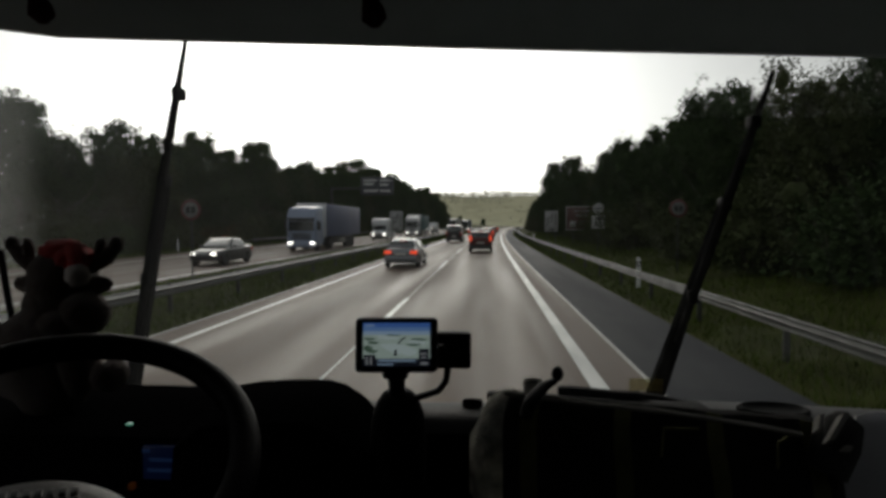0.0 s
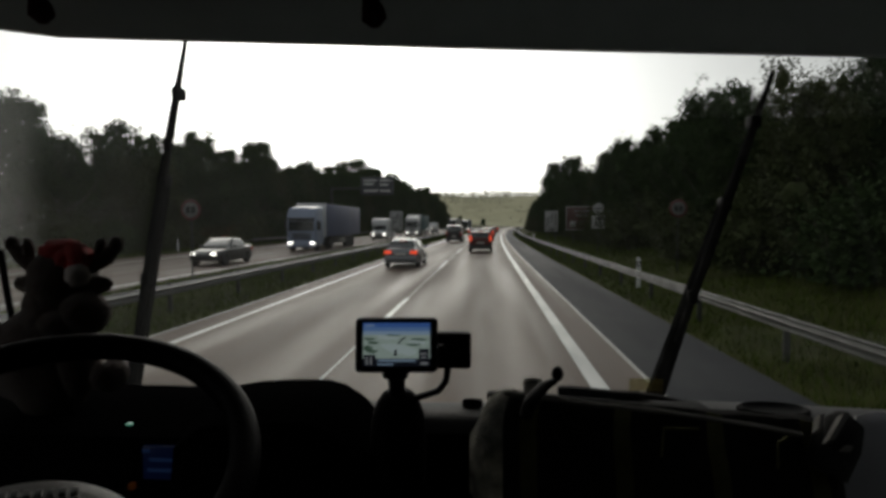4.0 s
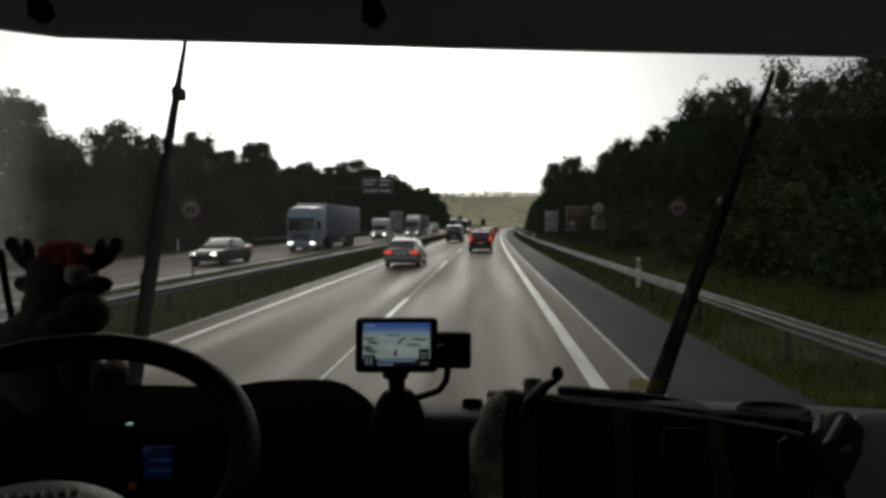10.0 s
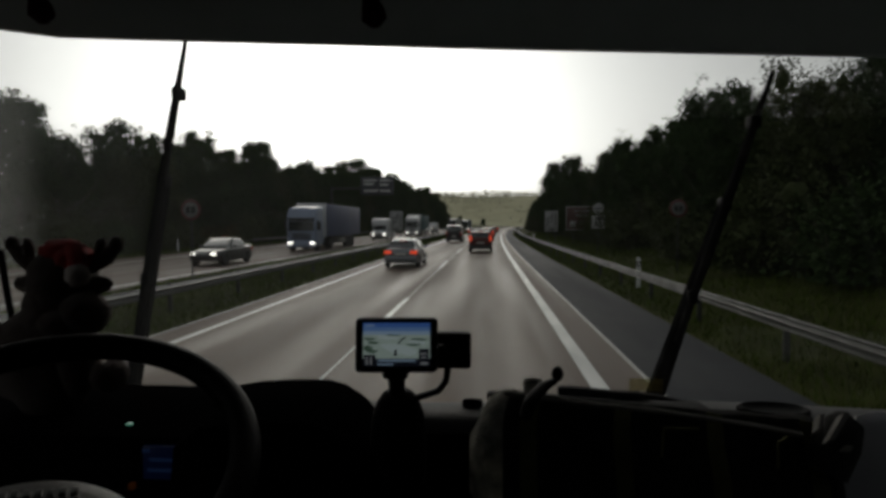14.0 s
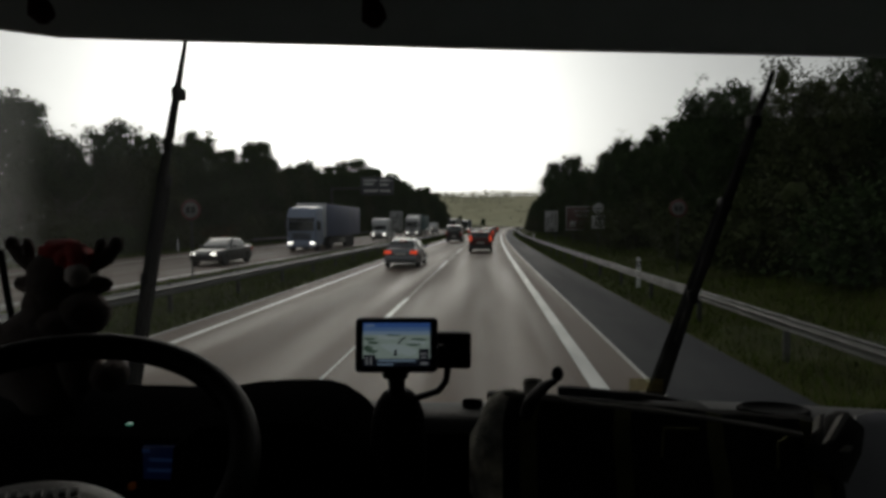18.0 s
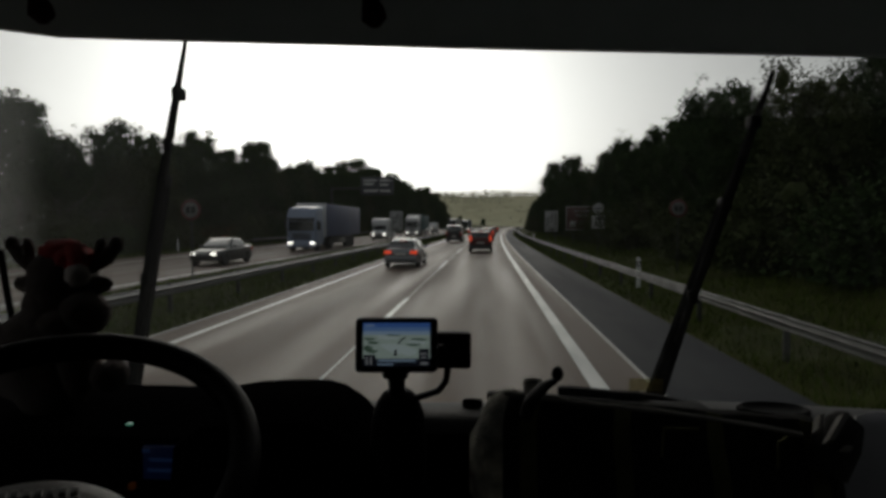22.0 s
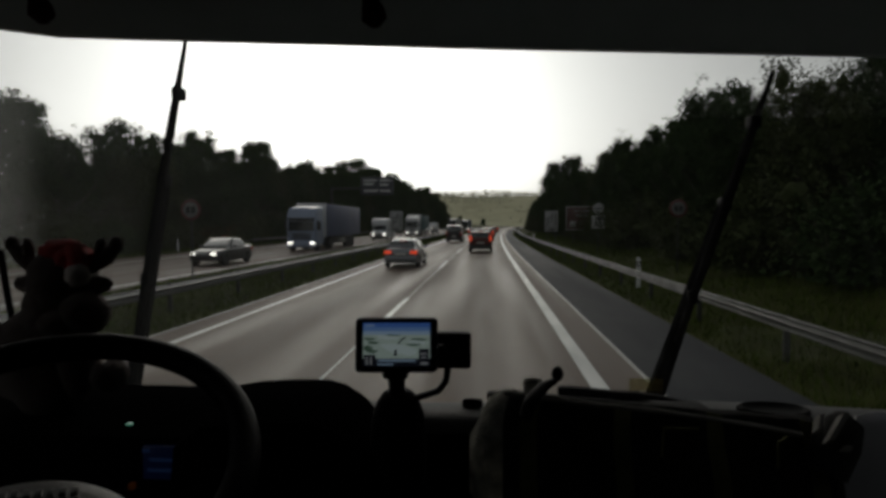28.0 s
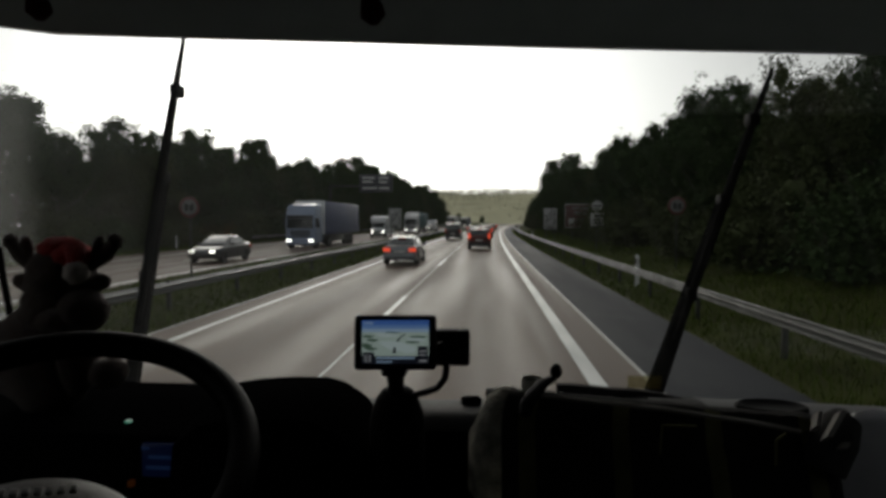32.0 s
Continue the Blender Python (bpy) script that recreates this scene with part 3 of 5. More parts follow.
TREES = [broad_tree(11.5, 3.2, "leaf", 11), broad_tree(10.2, 3.4, "leaf_b", 12), broad_tree(12.6, 3.3, "leaf", 13),
         broad_tree(9.2, 3.0, "leaf_b", 14), broad_tree(11.0, 3.8, "leaf", 15), broad_tree(13.4, 3.1, "leaf", 16)]
NEAR_TREES = [broad_tree(11.3, 3.3, "leaf", 41, 26000, 0.085), broad_tree(10.4, 3.5, "leaf_b", 42, 26000, 0.085), broad_tree(12.4, 3.2, "leaf", 43, 26000, 0.085)]
FIRS = [conifer(12.5, 2.9, 21), conifer(11.0, 2.4, 22)]
SHRUBS = [shrub(2.6, 1.7, "leaf", 31), shrub(3.4, 2.0, "leaf_b", 32), shrub(1.7, 1.4, "leaf_b", 33)]
first_use = set()


def plant(src, u, s, k=1.0, turn=0.0):
    m = at_road(u, s, ground_z(u, min(s, 500)), turn)
    if src not in first_use:
        first_use.add(src)
        src.matrix_world = m @ Matrix.Diagonal((k, k, k, 1))
        return src
    o = copy_thing(src, m)
    o.scale = (k, k, k)
    return o


def size_at(u, s):
    """The wood grows taller farther on beyond the oncoming side, and is younger near the start of the shoulder side."""
    if u < 0:
        return 1.0 + 0.7 * min(1.0, max(0.0, (s - 60) / 130))
    return 0.71 + 0.29 * min(1.0, max(0.0, (s - 24) / 60))


def row(u, s0, s1, step, k0, k1, fir=0.08, jit=1.2):
    s = s0
    while s < s1:
        src = FIRS[rng.integers(2)] if rng.random() < fir else (NEAR_TREES[rng.integers(3)] if math.hypot(s, u) < 46 else TREES[rng.integers(len(TREES))])
        wave = 1 + 0.10 * math.sin(s * 0.06 + u) + 0.06 * math.sin(s * 0.023)
        plant(src, u + rng.uniform(-jit, jit), s + rng.uniform(-1.5, 1.5), rng.uniform(k0, k1) * wave * size_at(u, s), rng.uniform(0, 360))
        s += step * rng.uniform(0.8, 1.25)


row(-29, 14, 262, 5.2, 0.62, 0.84)
row(-33.5, 8, 258, 8.0, 0.74, 0.96)
row(-39, 4, 250, 11.0, 0.80, 1.02)
row(13.0, 2, 330, 5.6, 0.72, 0.95)
row(17.5, -2, 320, 7.0, 0.85, 1.05)
row(23, -4, 300, 10.0, 0.9, 1.15)
for u, s0, s1, step in ((-26.3, 10, 262, 5.0), (10.2, 4, 310, 5.2)):
    s = s0
    while s < s1:
        plant(SHRUBS[rng.integers(3)], u + rng.uniform(-0.8, 0.8), s, rng.uniform(0.7, 1.15), rng.uniform(0, 360))
        s += step * rng.uniform(0.6, 1.4)


for u, s, k in ((-63, 430, 0.75), (-46, 436, 0.7), (-80, 445, 0.8), (-34, 470, 0.6), (-100, 400, 0.9)):
    plant(TREES[int(-u) % 5], u, s, k, u * 7)


def woods(name, label, spots, size, mat, hull=None):
    """Many leaf clumps that nobody could count, with a solid inner wall where one is given."""
    v = leaf_quads(spots, size, rng)
    n = len(spots)
    fs = [(4 * i, 4 * i + 1, 4 * i + 2, 4 * i + 3) for i in range(n)]
    vs = [tuple(q) for q in v]
    if hull:
        hv, hf = hull
        o = len(vs)
        vs += hv
        fs += [tuple(o + i for i in f) for f in hf]
    return tagged(raw(name, vs, fs, [mat]), label, "woodland", kind="stuff")


def thicket(u0, s0, s1, height, count, size, label, sgn):
    """Inner wood behind the front trees."""
    n = 60
    cols = []
    for k in range(n + 1):
        s = s0 + (s1 - s0) * k / n
        h = height * (0.85 + 0.3 * noise.noise(Vector((s * 0.09, u0, 0.3))))
        z0 = ground_z(u0, s)
        cols.append([tuple(on_road(u0, s, z0)), tuple(on_road(u0 + sgn * 0.5, s, z0 + h * 0.6)), tuple(on_road(u0 + sgn * 3, s, z0 + h))])
    hv = [p for c in cols for p in c]
    hf = [(3 * k + j, 3 * k + j + 1, 3 * k + 4 + j, 3 * k + 3 + j) for k in range(n) for j in range(2)]
    s = rng.uniform(s0, s1, count)
    z = height * rng.uniform(0, 1.08, count) ** 0.8
    spots = np.array([on_road(u0 + sgn * rng.uniform(-0.8, 2.5), a, ground_z(u0, a) + b) for a, b in zip(s, z)])
    woods("woods", label, spots, size, "leaf", (hv, hf))


thicket(-42, -5, 260, 7.5, 9000, 0.42, "dark inner woodland behind the trees of the oncoming side", -1)
thicket(25, -12, 340, 9.5, 9000, 0.42, "dark inner woodland behind the trees by the hard shoulder", 1)

# far hill behind everything, its haze put into a faint emission
hv, hf = [], []
hu = [-1500 + 60 * k for k in range(50)]
hs = [600, 680, 760, 850, 950, 1050, 1160, 1300]


def hill_z(u, s):
    top = 57 + 8 * noise.noise(Vector((u * 0.0021, 3.1, 0.4))) + 4 * noise.noise(Vector((u * 0.008, s * 0.002, 1.7)))
    return -3 + top * rise((s - 560) / 560)


for s in hs:
    for u in hu:
        hv.append((u + bend(520), s, hill_z(u, s)))
for i in range(len(hs) - 1):
    for j in range(len(hu) - 1):
        hf.append((i * 50 + j, i * 50 + j + 1, (i + 1) * 50 + j + 1, (i + 1) * 50 + j))
tagged(raw("backdrop", hv, hf, ["far_field"], shade=True), "distant olive hill fields with haze put into a faint glow", "hill", kind="structure")

# woods on the ridge of the far hill, in uneven groups
spots = []
for k in range(30000):
    u = rng.uniform(-1500, 1200)
    s = rng.uniform(880, 1180)
    g = noise.noise(Vector((u * 0.012, s * 0.012, 5.0)))
    if g < -0.02 and s < 1040:
        continue
    spots.append(Vector((u + bend(520), s, hill_z(u, s) + rng.uniform(0, 1) ** 1.4 * (8 + 7 * max(0, g)))))
for k in range(9000):
    u = rng.uniform(-1100, 900)
    s = rng.uniform(640, 880)
    if noise.noise(Vector((u * 0.006, s * 0.03, 9.0))) < 0.12:
        continue
    spots.append(Vector((u + bend(520), s, hill_z(u, s) + rng.uniform(0, 5))))
woods("far_woods", "woodland on the far ridge with haze put into a glow", np.array(spots), 1.9, "far_wood")


def grass_patch(label, u0, u1, s0, s1, count, hmax):
    s = s0 + (s1 - s0) * rng.uniform(0, 1, count) ** 1.7
    u = rng.uniform(u0, u1, count)
    h = hmax * rng.uniform(0.35, 1.0, count)
    a = rng.uniform(0, 6.28, count)
    vs, fs = [], []
    for i in range(count):
        b = on_road(u[i], s[i], ground_z(u[i], s[i]) - 0.02)
        w = (0.008 + 0.0005 * s[i])
        dx, dy = math.cos(a[i]) * w, math.sin(a[i]) * w
        lean = Vector((math.sin(a[i] * 3) * h[i] * 0.5, math.cos(a[i] * 5) * h[i] * 0.5, h[i]))
        o = len(vs)
        vs += [b - Vector((dx, dy, 0)), b + Vector((dx, dy, 0)), b + lean]
        fs.append((o, o + 1, o + 2))
    return tagged(raw("grass", vs, fs, ["grass"]), label, "grass", kind="stuff")


grass_patch("rough wet grass on the verge by the guardrail", 4.1, 10.5, 4, 130, 40000, 0.24)
grass_patch("rough grass and weeds on the median", -12.3, -6.65, 6, 150, 40000, 0.24)
grass_patch("grass at the edge of the far woodland", -28, -23.6, 15, 130, 8000, 0.4)

# ---- vehicles ----
def loft(bm, stations, n=5, mat=0):
    """Rounded-box hull from stations (y, z0, z1, half width at the bottom, half width at the top, corner radius)."""
    rings = []
    for y, z0, z1, w0, w1, r in stations:
        pts = []
        for cx, cz, a0 in ((w0 - r, z0 + r, -90), (w1 - r, z1 - r, 0), (-w1 + r, z1 - r, 90), (-w0 + r, z0 + r, 180)):
            for k in range(n):
                a = radians(a0 + 90 * k / (n - 1))
                pts.append((cx + r * math.cos(a), y, cz + r * math.sin(a)))
        rings.append([bm.verts.new(p) for p in pts])
    ring_faces(bm, rings, mat=mat)
    return bm


def wheel_on(veh, x, y, r, w, rim="alloy"):
    side = 1 if x > 0 else -1
    m = Matrix.Translation((x, y, r)) @ Matrix.Rotation(radians(90) * side, 4, "Y")
    bm = bmesh.new()
    lathe(bm, [(r * 0.62, -w / 2), (r * 0.94, -w / 2), (r, -w * 0.35), (r, w * 0.35), (r * 0.94, w / 2), (r * 0.62, w / 2)], 28, m)
    wh = part("wheel", bm, "tyre", veh)
    bm = bmesh.new()
    lathe(bm, [(0.001, w * 0.40), (r * 0.15, w * 0.42), (r * 0.2, w * 0.3), (r * 0.55, w * 0.34), (r * 0.63, w * 0.46), (r * 0.63, -w * 0.4)], 20, m)
    part("rim", bm, rim, wh)


def panel(veh, name, quad, mat, out, label=""):
    """A thin pane or lamp over four corners, out metres thick along its normal."""
    q = [Vector(p) for p in quad]
    nrm = (q[1] - q[0]).cross(q[3] - q[0]).normalized()
    bm = bmesh.new()
    c = sum(q, Vector()) / 4
    a = [bm.verts.new(p - nrm * 0.02) for p in q]
    b = [bm.verts.new(p + (c - p) * 0.02 + nrm * out) for p in q]
    ring_faces(bm, [a, b])
    return part(name, bm, mat, veh, label, flat=True)


def car(label, paint, at, kind="sedan", lit="tail", front_lit=False):
    """A car along +y with its rear at y = 0."""
    v = thing({"sedan": "car", "suv": "car", "van": "van"}[kind], label, {"sedan": "car", "suv": "car", "van": "van"}[kind], at)
    L, hw, belt, roof = {"sedan": (4.6, 0.88, 0.93, 1.43), "suv": (4.5, 0.91, 1.08, 1.68), "van": (5.2, 0.96, 1.25, 2.05)}[kind]
    bm = bmesh.new()
    if kind == "sedan":
        st = [(0, 0.42, 0.92, hw - 0.14, hw - 0.20, 0.09), (0.06, 0.28, 1.0, hw - 0.04, hw - 0.13, 0.10), (0.5, 0.24, 1.01, hw, hw - 0.08, 0.10),
              (1.3, 0.22, belt + 0.03, hw, hw - 0.05, 0.10), (3.0, 0.22, belt, hw, hw - 0.05, 0.10), (4.0, 0.24, 0.82, hw - 0.01, hw - 0.10, 0.11),
              (4.5, 0.28, 0.70, hw - 0.10, hw - 0.18, 0.12), (L, 0.36, 0.62, hw - 0.25, hw - 0.3, 0.10)]
        gh = [(0.55, belt, belt + 0.08, hw - 0.14, hw - 0.18, 0.03), (1.15, belt - 0.05, roof - 0.05, hw - 0.10, hw - 0.30, 0.10),
              (1.7, belt - 0.05, roof, hw - 0.08, hw - 0.27, 0.12), (2.4, belt - 0.05, roof - 0.02, hw - 0.08, hw - 0.26, 0.12), (3.35, belt - 0.08, belt + 0.05, hw - 0.12, hw - 0.2, 0.03)]
        rear_q = ((-0.68, 0.585, belt + 0.105), (0.68, 0.585, belt + 0.105), (0.53, 1.14, roof - 0.08), (-0.53, 1.14, roof - 0.08))
        lamp_z, lamp_h, lamp_w = 0.70, 0.19, 0.36
    else:
        st = [(0, 0.45, belt - 0.05, hw - 0.10, hw - 0.12, 0.10), (0.08, 0.32, belt, hw - 0.03, hw - 0.06, 0.10), (0.6, 0.27, belt, hw, hw - 0.03, 0.10),
              (L - 1.4, 0.26, belt, hw, hw - 0.04, 0.10), (L - 0.6, 0.28, belt - 0.12, hw - 0.02, hw - 0.09, 0.12), (L, 0.4, belt - 0.3, hw - 0.2, hw - 0.26, 0.12)]
        t = 0.10 if kind == "van" else 0.22
        gh = [(0.06, belt - 0.05, belt + 0.06, hw - 0.07, hw - 0.09, 0.03), (0.30 if kind == "suv" else 0.12, belt - 0.05, roof - 0.06, hw - 0.06, hw - t, 0.09),
              (0.6, belt - 0.05, roof, hw - 0.05, hw - t + 0.02, 0.11), (L - 2.1, belt - 0.05, roof - 0.02, hw - 0.05, hw - t + 0.02, 0.11), (L - 1.15, belt - 0.08, belt + 0.05, hw - 0.1, hw - 0.16, 0.03)]
        yb, yt = (0.09, 0.27) if kind == "suv" else (0.055, 0.105)
        rear_q = ((-hw + 0.2, yb, belt + 0.07), (hw - 0.2, yb, belt + 0.07), (hw - t - 0.1, yt, roof - 0.14), (-hw + t + 0.1, yt, roof - 0.14))
        lamp_z, lamp_h, lamp_w = (0.86, 0.46, 0.17) if kind == "suv" else (0.8, 0.5, 0.12)
    part("body", loft(bm, st), paint, v)
    bm = bmesh.new()
    part("cabin", loft(bm, gh), paint, v)
    panel(v, "rear_window", rear_q, "car_glass", 0.025)
    fq = ((hw - 0.22, L - (1.28 if kind != "sedan" else 1.32), belt + 0.06), (-hw + 0.22, L - (1.28 if kind != "sedan" else 1.32), belt + 0.06),
          (-hw + 0.36, L - 2.05 if kind != "sedan" else 2.5, roof - 0.09), (hw - 0.36, L - 2.05 if kind != "sedan" else 2.5, roof - 0.09))
    panel(v, "windscreen", fq, "car_glass", 0.02)
    for sx in (1, -1):
        y0, y1, y2, y3 = (0.95, 2.9, 2.45, 1.35) if kind == "sedan" else (0.5, L - 1.55, L - 2.1, 0.65)
        q = [(sx * (hw - 0.088), y0, belt + 0.05), (sx * (hw - 0.088), y1, belt + 0.05), (sx * (hw - 0.235), y2, roof - 0.10), (sx * (hw - 0.235), y3, roof - 0.10)]
        panel(v, "side_window", q if sx > 0 else q[::-1], "car_glass", 0.03)
        bm = bmesh.new()
        lx = sx * (hw - 0.055 - lamp_w / 2)
        box(bm, lx - lamp_w / 2, lx + lamp_w / 2, -0.015, 0.14, lamp_z, lamp_z + lamp_h, 0.03)
        part("tail_lamp", bm, lit, v, "glowing red tail lamp")
        bm = bmesh.new()
        box(bm, sx * (hw - 0.34) - 0.12, sx * (hw - 0.34) + 0.12, L - 0.30, L + 0.005, 0.585, 0.70, 0.03)
        part("headlamp", bm, "head" if front_lit else "alloy", v)
        bm = bmesh.new()
        blob(bm, (sx * (hw + 0.09), L - 1.75, belt + 0.07), (0.11, 0.06, 0.08), sub=2)
        tube(bm, [(sx * (hw - 0.05), L - 1.7, belt), (sx * (hw + 0.05), L - 1.73, belt + 0.04)], 0.025, 6)
        part("mirror", bm, paint, v)
        for y in (0.85, L - 0.85):
            wheel_on(v, sx * (hw - 0.10), y, 0.33 if kind == "sedan" else 0.37, 0.22)
    bm = bmesh.new()
    box(bm, -hw + 0.08, hw - 0.08, -0.06, 0.2, 0.36, 0.60, 0.06, 3)
    part("rear_bumper", bm, paint if kind == "sedan" else "black", v)
    bm = bmesh.new()
    box(bm, -hw + 0.16, hw - 0.16, -0.068, 0.1, 0.27, 0.40, 0.03)
    part("valance", bm, "black", v, "dark lower bumper edge")
    if kind == "sedan":
        bm = bmesh.new()
        box(bm, -hw + 0.22, hw - 0.22, -0.01, 0.16, 0.955, 0.985, 0.01)
        part("boot_lid_edge", bm, paint, v)
    bm = bmesh.new()
    box(bm, -0.27, 0.27, -0.075, 0.03, 0.64 if kind == "sedan" else 0.7, 0.76 if kind == "sedan" else 0.82, 0.01)
    part("plate", bm, "plate", v)
    bm = bmesh.new()
    box(bm, -0.2, 0.2, (0.98 if kind == "sedan" else 0.12), (1.12 if kind == "sedan" else 0.2), roof - 0.06, roof - 0.025, 0.008)
    part("brake_light", bm, "tail_dim", v)
    return v


car("silver saloon car with red tail lamps on the overtaking lane", "silver", at_road(-4.3, 29.6), "sedan", "tail")
car("dark red estate car with tall glowing tail lamps", "red_paint", at_road(-0.55, 46.5), "suv", "tail")
car("dark van with dim tail lamps on the overtaking lane", "dark_paint", at_road(-4.2, 71), "van", "tail_dim")
car("small dark red car far ahead in the queue", "red_paint", at_road(-0.4, 78), "suv", "tail")
car("dark saloon car far ahead in the queue", "dark_paint", at_road(-0.4, 112), "sedan", "tail")
car("grey saloon car far ahead on the overtaking lane", "silver", at_road(-4.2, 118), "sedan", "tail")
car("dark hatchback far ahead in the queue", "red_paint", at_road(-0.5, 150), "suv", "tail")
car("dark saloon car with lit headlamps ahead of an oncoming lorry", "dark_paint", at_road(-14.7, 34.6, 0, 180), "sedan", "tail_dim", True)
car("dark saloon car with lit headlamps on the oncoming carriageway", "dark_paint", at_road(-15.0, 150, 0, 180), "sedan", "tail_dim", True)


def lorry(label, cab_paint, tarp, at):
    """An articulated lorry whose front is at y = 0 and whose trailer runs along +y."""
    v = thing("lorry", label, "lorry", at)
    bm = bmesh.new()
    loft(bm, [(0.0, 0.45, 2.5, 1.16, 1.12, 0.15), (0.10, 0.35, 3.0, 1.24, 1.2, 0.15), (0.45, 0.35, 3.55, 1.25, 1.18, 0.16), (2.2, 0.5, 3.75, 1.25, 1.15, 0.16)])
    part("cab", bm, cab_paint, v)
    panel(v, "windscreen", ((1.08, -0.01, 1.65), (-1.08, -0.01, 1.65), (-1.05, 0.02, 2.42), (1.05, 0.02, 2.42)), "car_glass", 0.03)
    bm = bmesh.new()
    box(bm, -1.1, 1.1, -0.06, 0.25, 2.45, 2.72, 0.05)
    part("sun_visor", bm, "black", v)
    bm = bmesh.new()
    for k in range(4):
        box(bm, -0.8, 0.8, -0.03, 0.1, 0.95 + 0.14 * k, 1.04 + 0.14 * k, 0.02)
    part("grille", bm, "black", v)
    bm = bmesh.new()
    box(bm, -1.22, 1.22, -0.10, 0.4, 0.3, 0.78, 0.08, 3)
    part("bumper", bm, cab_paint, v)
    for sx in (1, -1):
        bm = bmesh.new()
        box(bm, sx * 0.92 - 0.2, sx * 0.92 + 0.2, -0.13, 0.1, 0.56, 0.74, 0.04)
        part("headlamp", bm, "head", v, "lit headlamp")
        bm = bmesh.new()
        box(bm, sx * 1.36 - 0.09, sx * 1.36 + 0.09, 0.0, 0.14, 1.75, 2.5, 0.04)
        tube(bm, [(sx * 1.2, 0.15, 2.4), (sx * 1.36, 0.07, 2.45)], 0.02, 6)
        part("mirror", bm, "black", v)
        panel(v, "side_window", [(sx * 1.235, 0.4, 1.7), (sx * 1.235, 1.3, 1.7), (sx * 1.22, 1.3, 2.4), (sx * 1.22, 0.5, 2.4)][::sx], "car_glass", 0.02)
        for y in (0.95, 4.6, 10.6, 11.9, 13.2):
            wheel_on(v, sx * 1.05, y, 0.5, 0.36, "alloy")
        bm = bmesh.new()
        box(bm, sx * 1.18 - 0.02, sx * 1.18 + 0.02, 5.6, 10.0, 0.45, 1.0, 0.015)
        part("side_guard", bm, "steel", v)
    bm = bmesh.new()
    box(bm, -1.27, 1.27, 2.75, 16.2, 1.15, 3.95, 0.05, 2)
    part("trailer_body", bm, tarp, v, "tarpaulin-covered trailer")
    bm = bmesh.new()
    for sx in (1, -1):
        for k in range(12):
            y = 3.3 + 1.1 * k
            box(bm, sx * 1.282 - 0.012, sx * 1.282 + 0.012, y, y + 0.05, 1.2, 3.85, 0.004)
    part("straps", bm, "black", v)
    bm = bmesh.new()
    box(bm, -0.5, 0.5, 2.0, 15.9, 0.75, 1.14, 0.03)
    part("chassis", bm, "black", v)
    bm = bmesh.new()
    box(bm, -1.285, 1.285, 2.73, 2.83, 1.1, 4.0, 0.02)
    part("bulkhead", bm, "white_paint", v)
    return v


lorry("pale blue lorry with a grey-blue tarpaulin trailer and lit headlamps", "ice_blue_paint", "blue_tarp", at_road(-15.2, 48))
lorry("dark lorry with a white trailer far off on the oncoming carriageway", "dark_paint", "white_paint", at_road(-15.2, 190))
lorry("white lorry with a teal tarpaulin trailer on the oncoming carriageway", "white_paint", "teal_tarp", at_road(-15.2, 112))
lorry("dark lorry with a deep blue trailer in oncoming traffic", "dark_paint", "deep_blue_tarp", at_road(-15.2, 232))


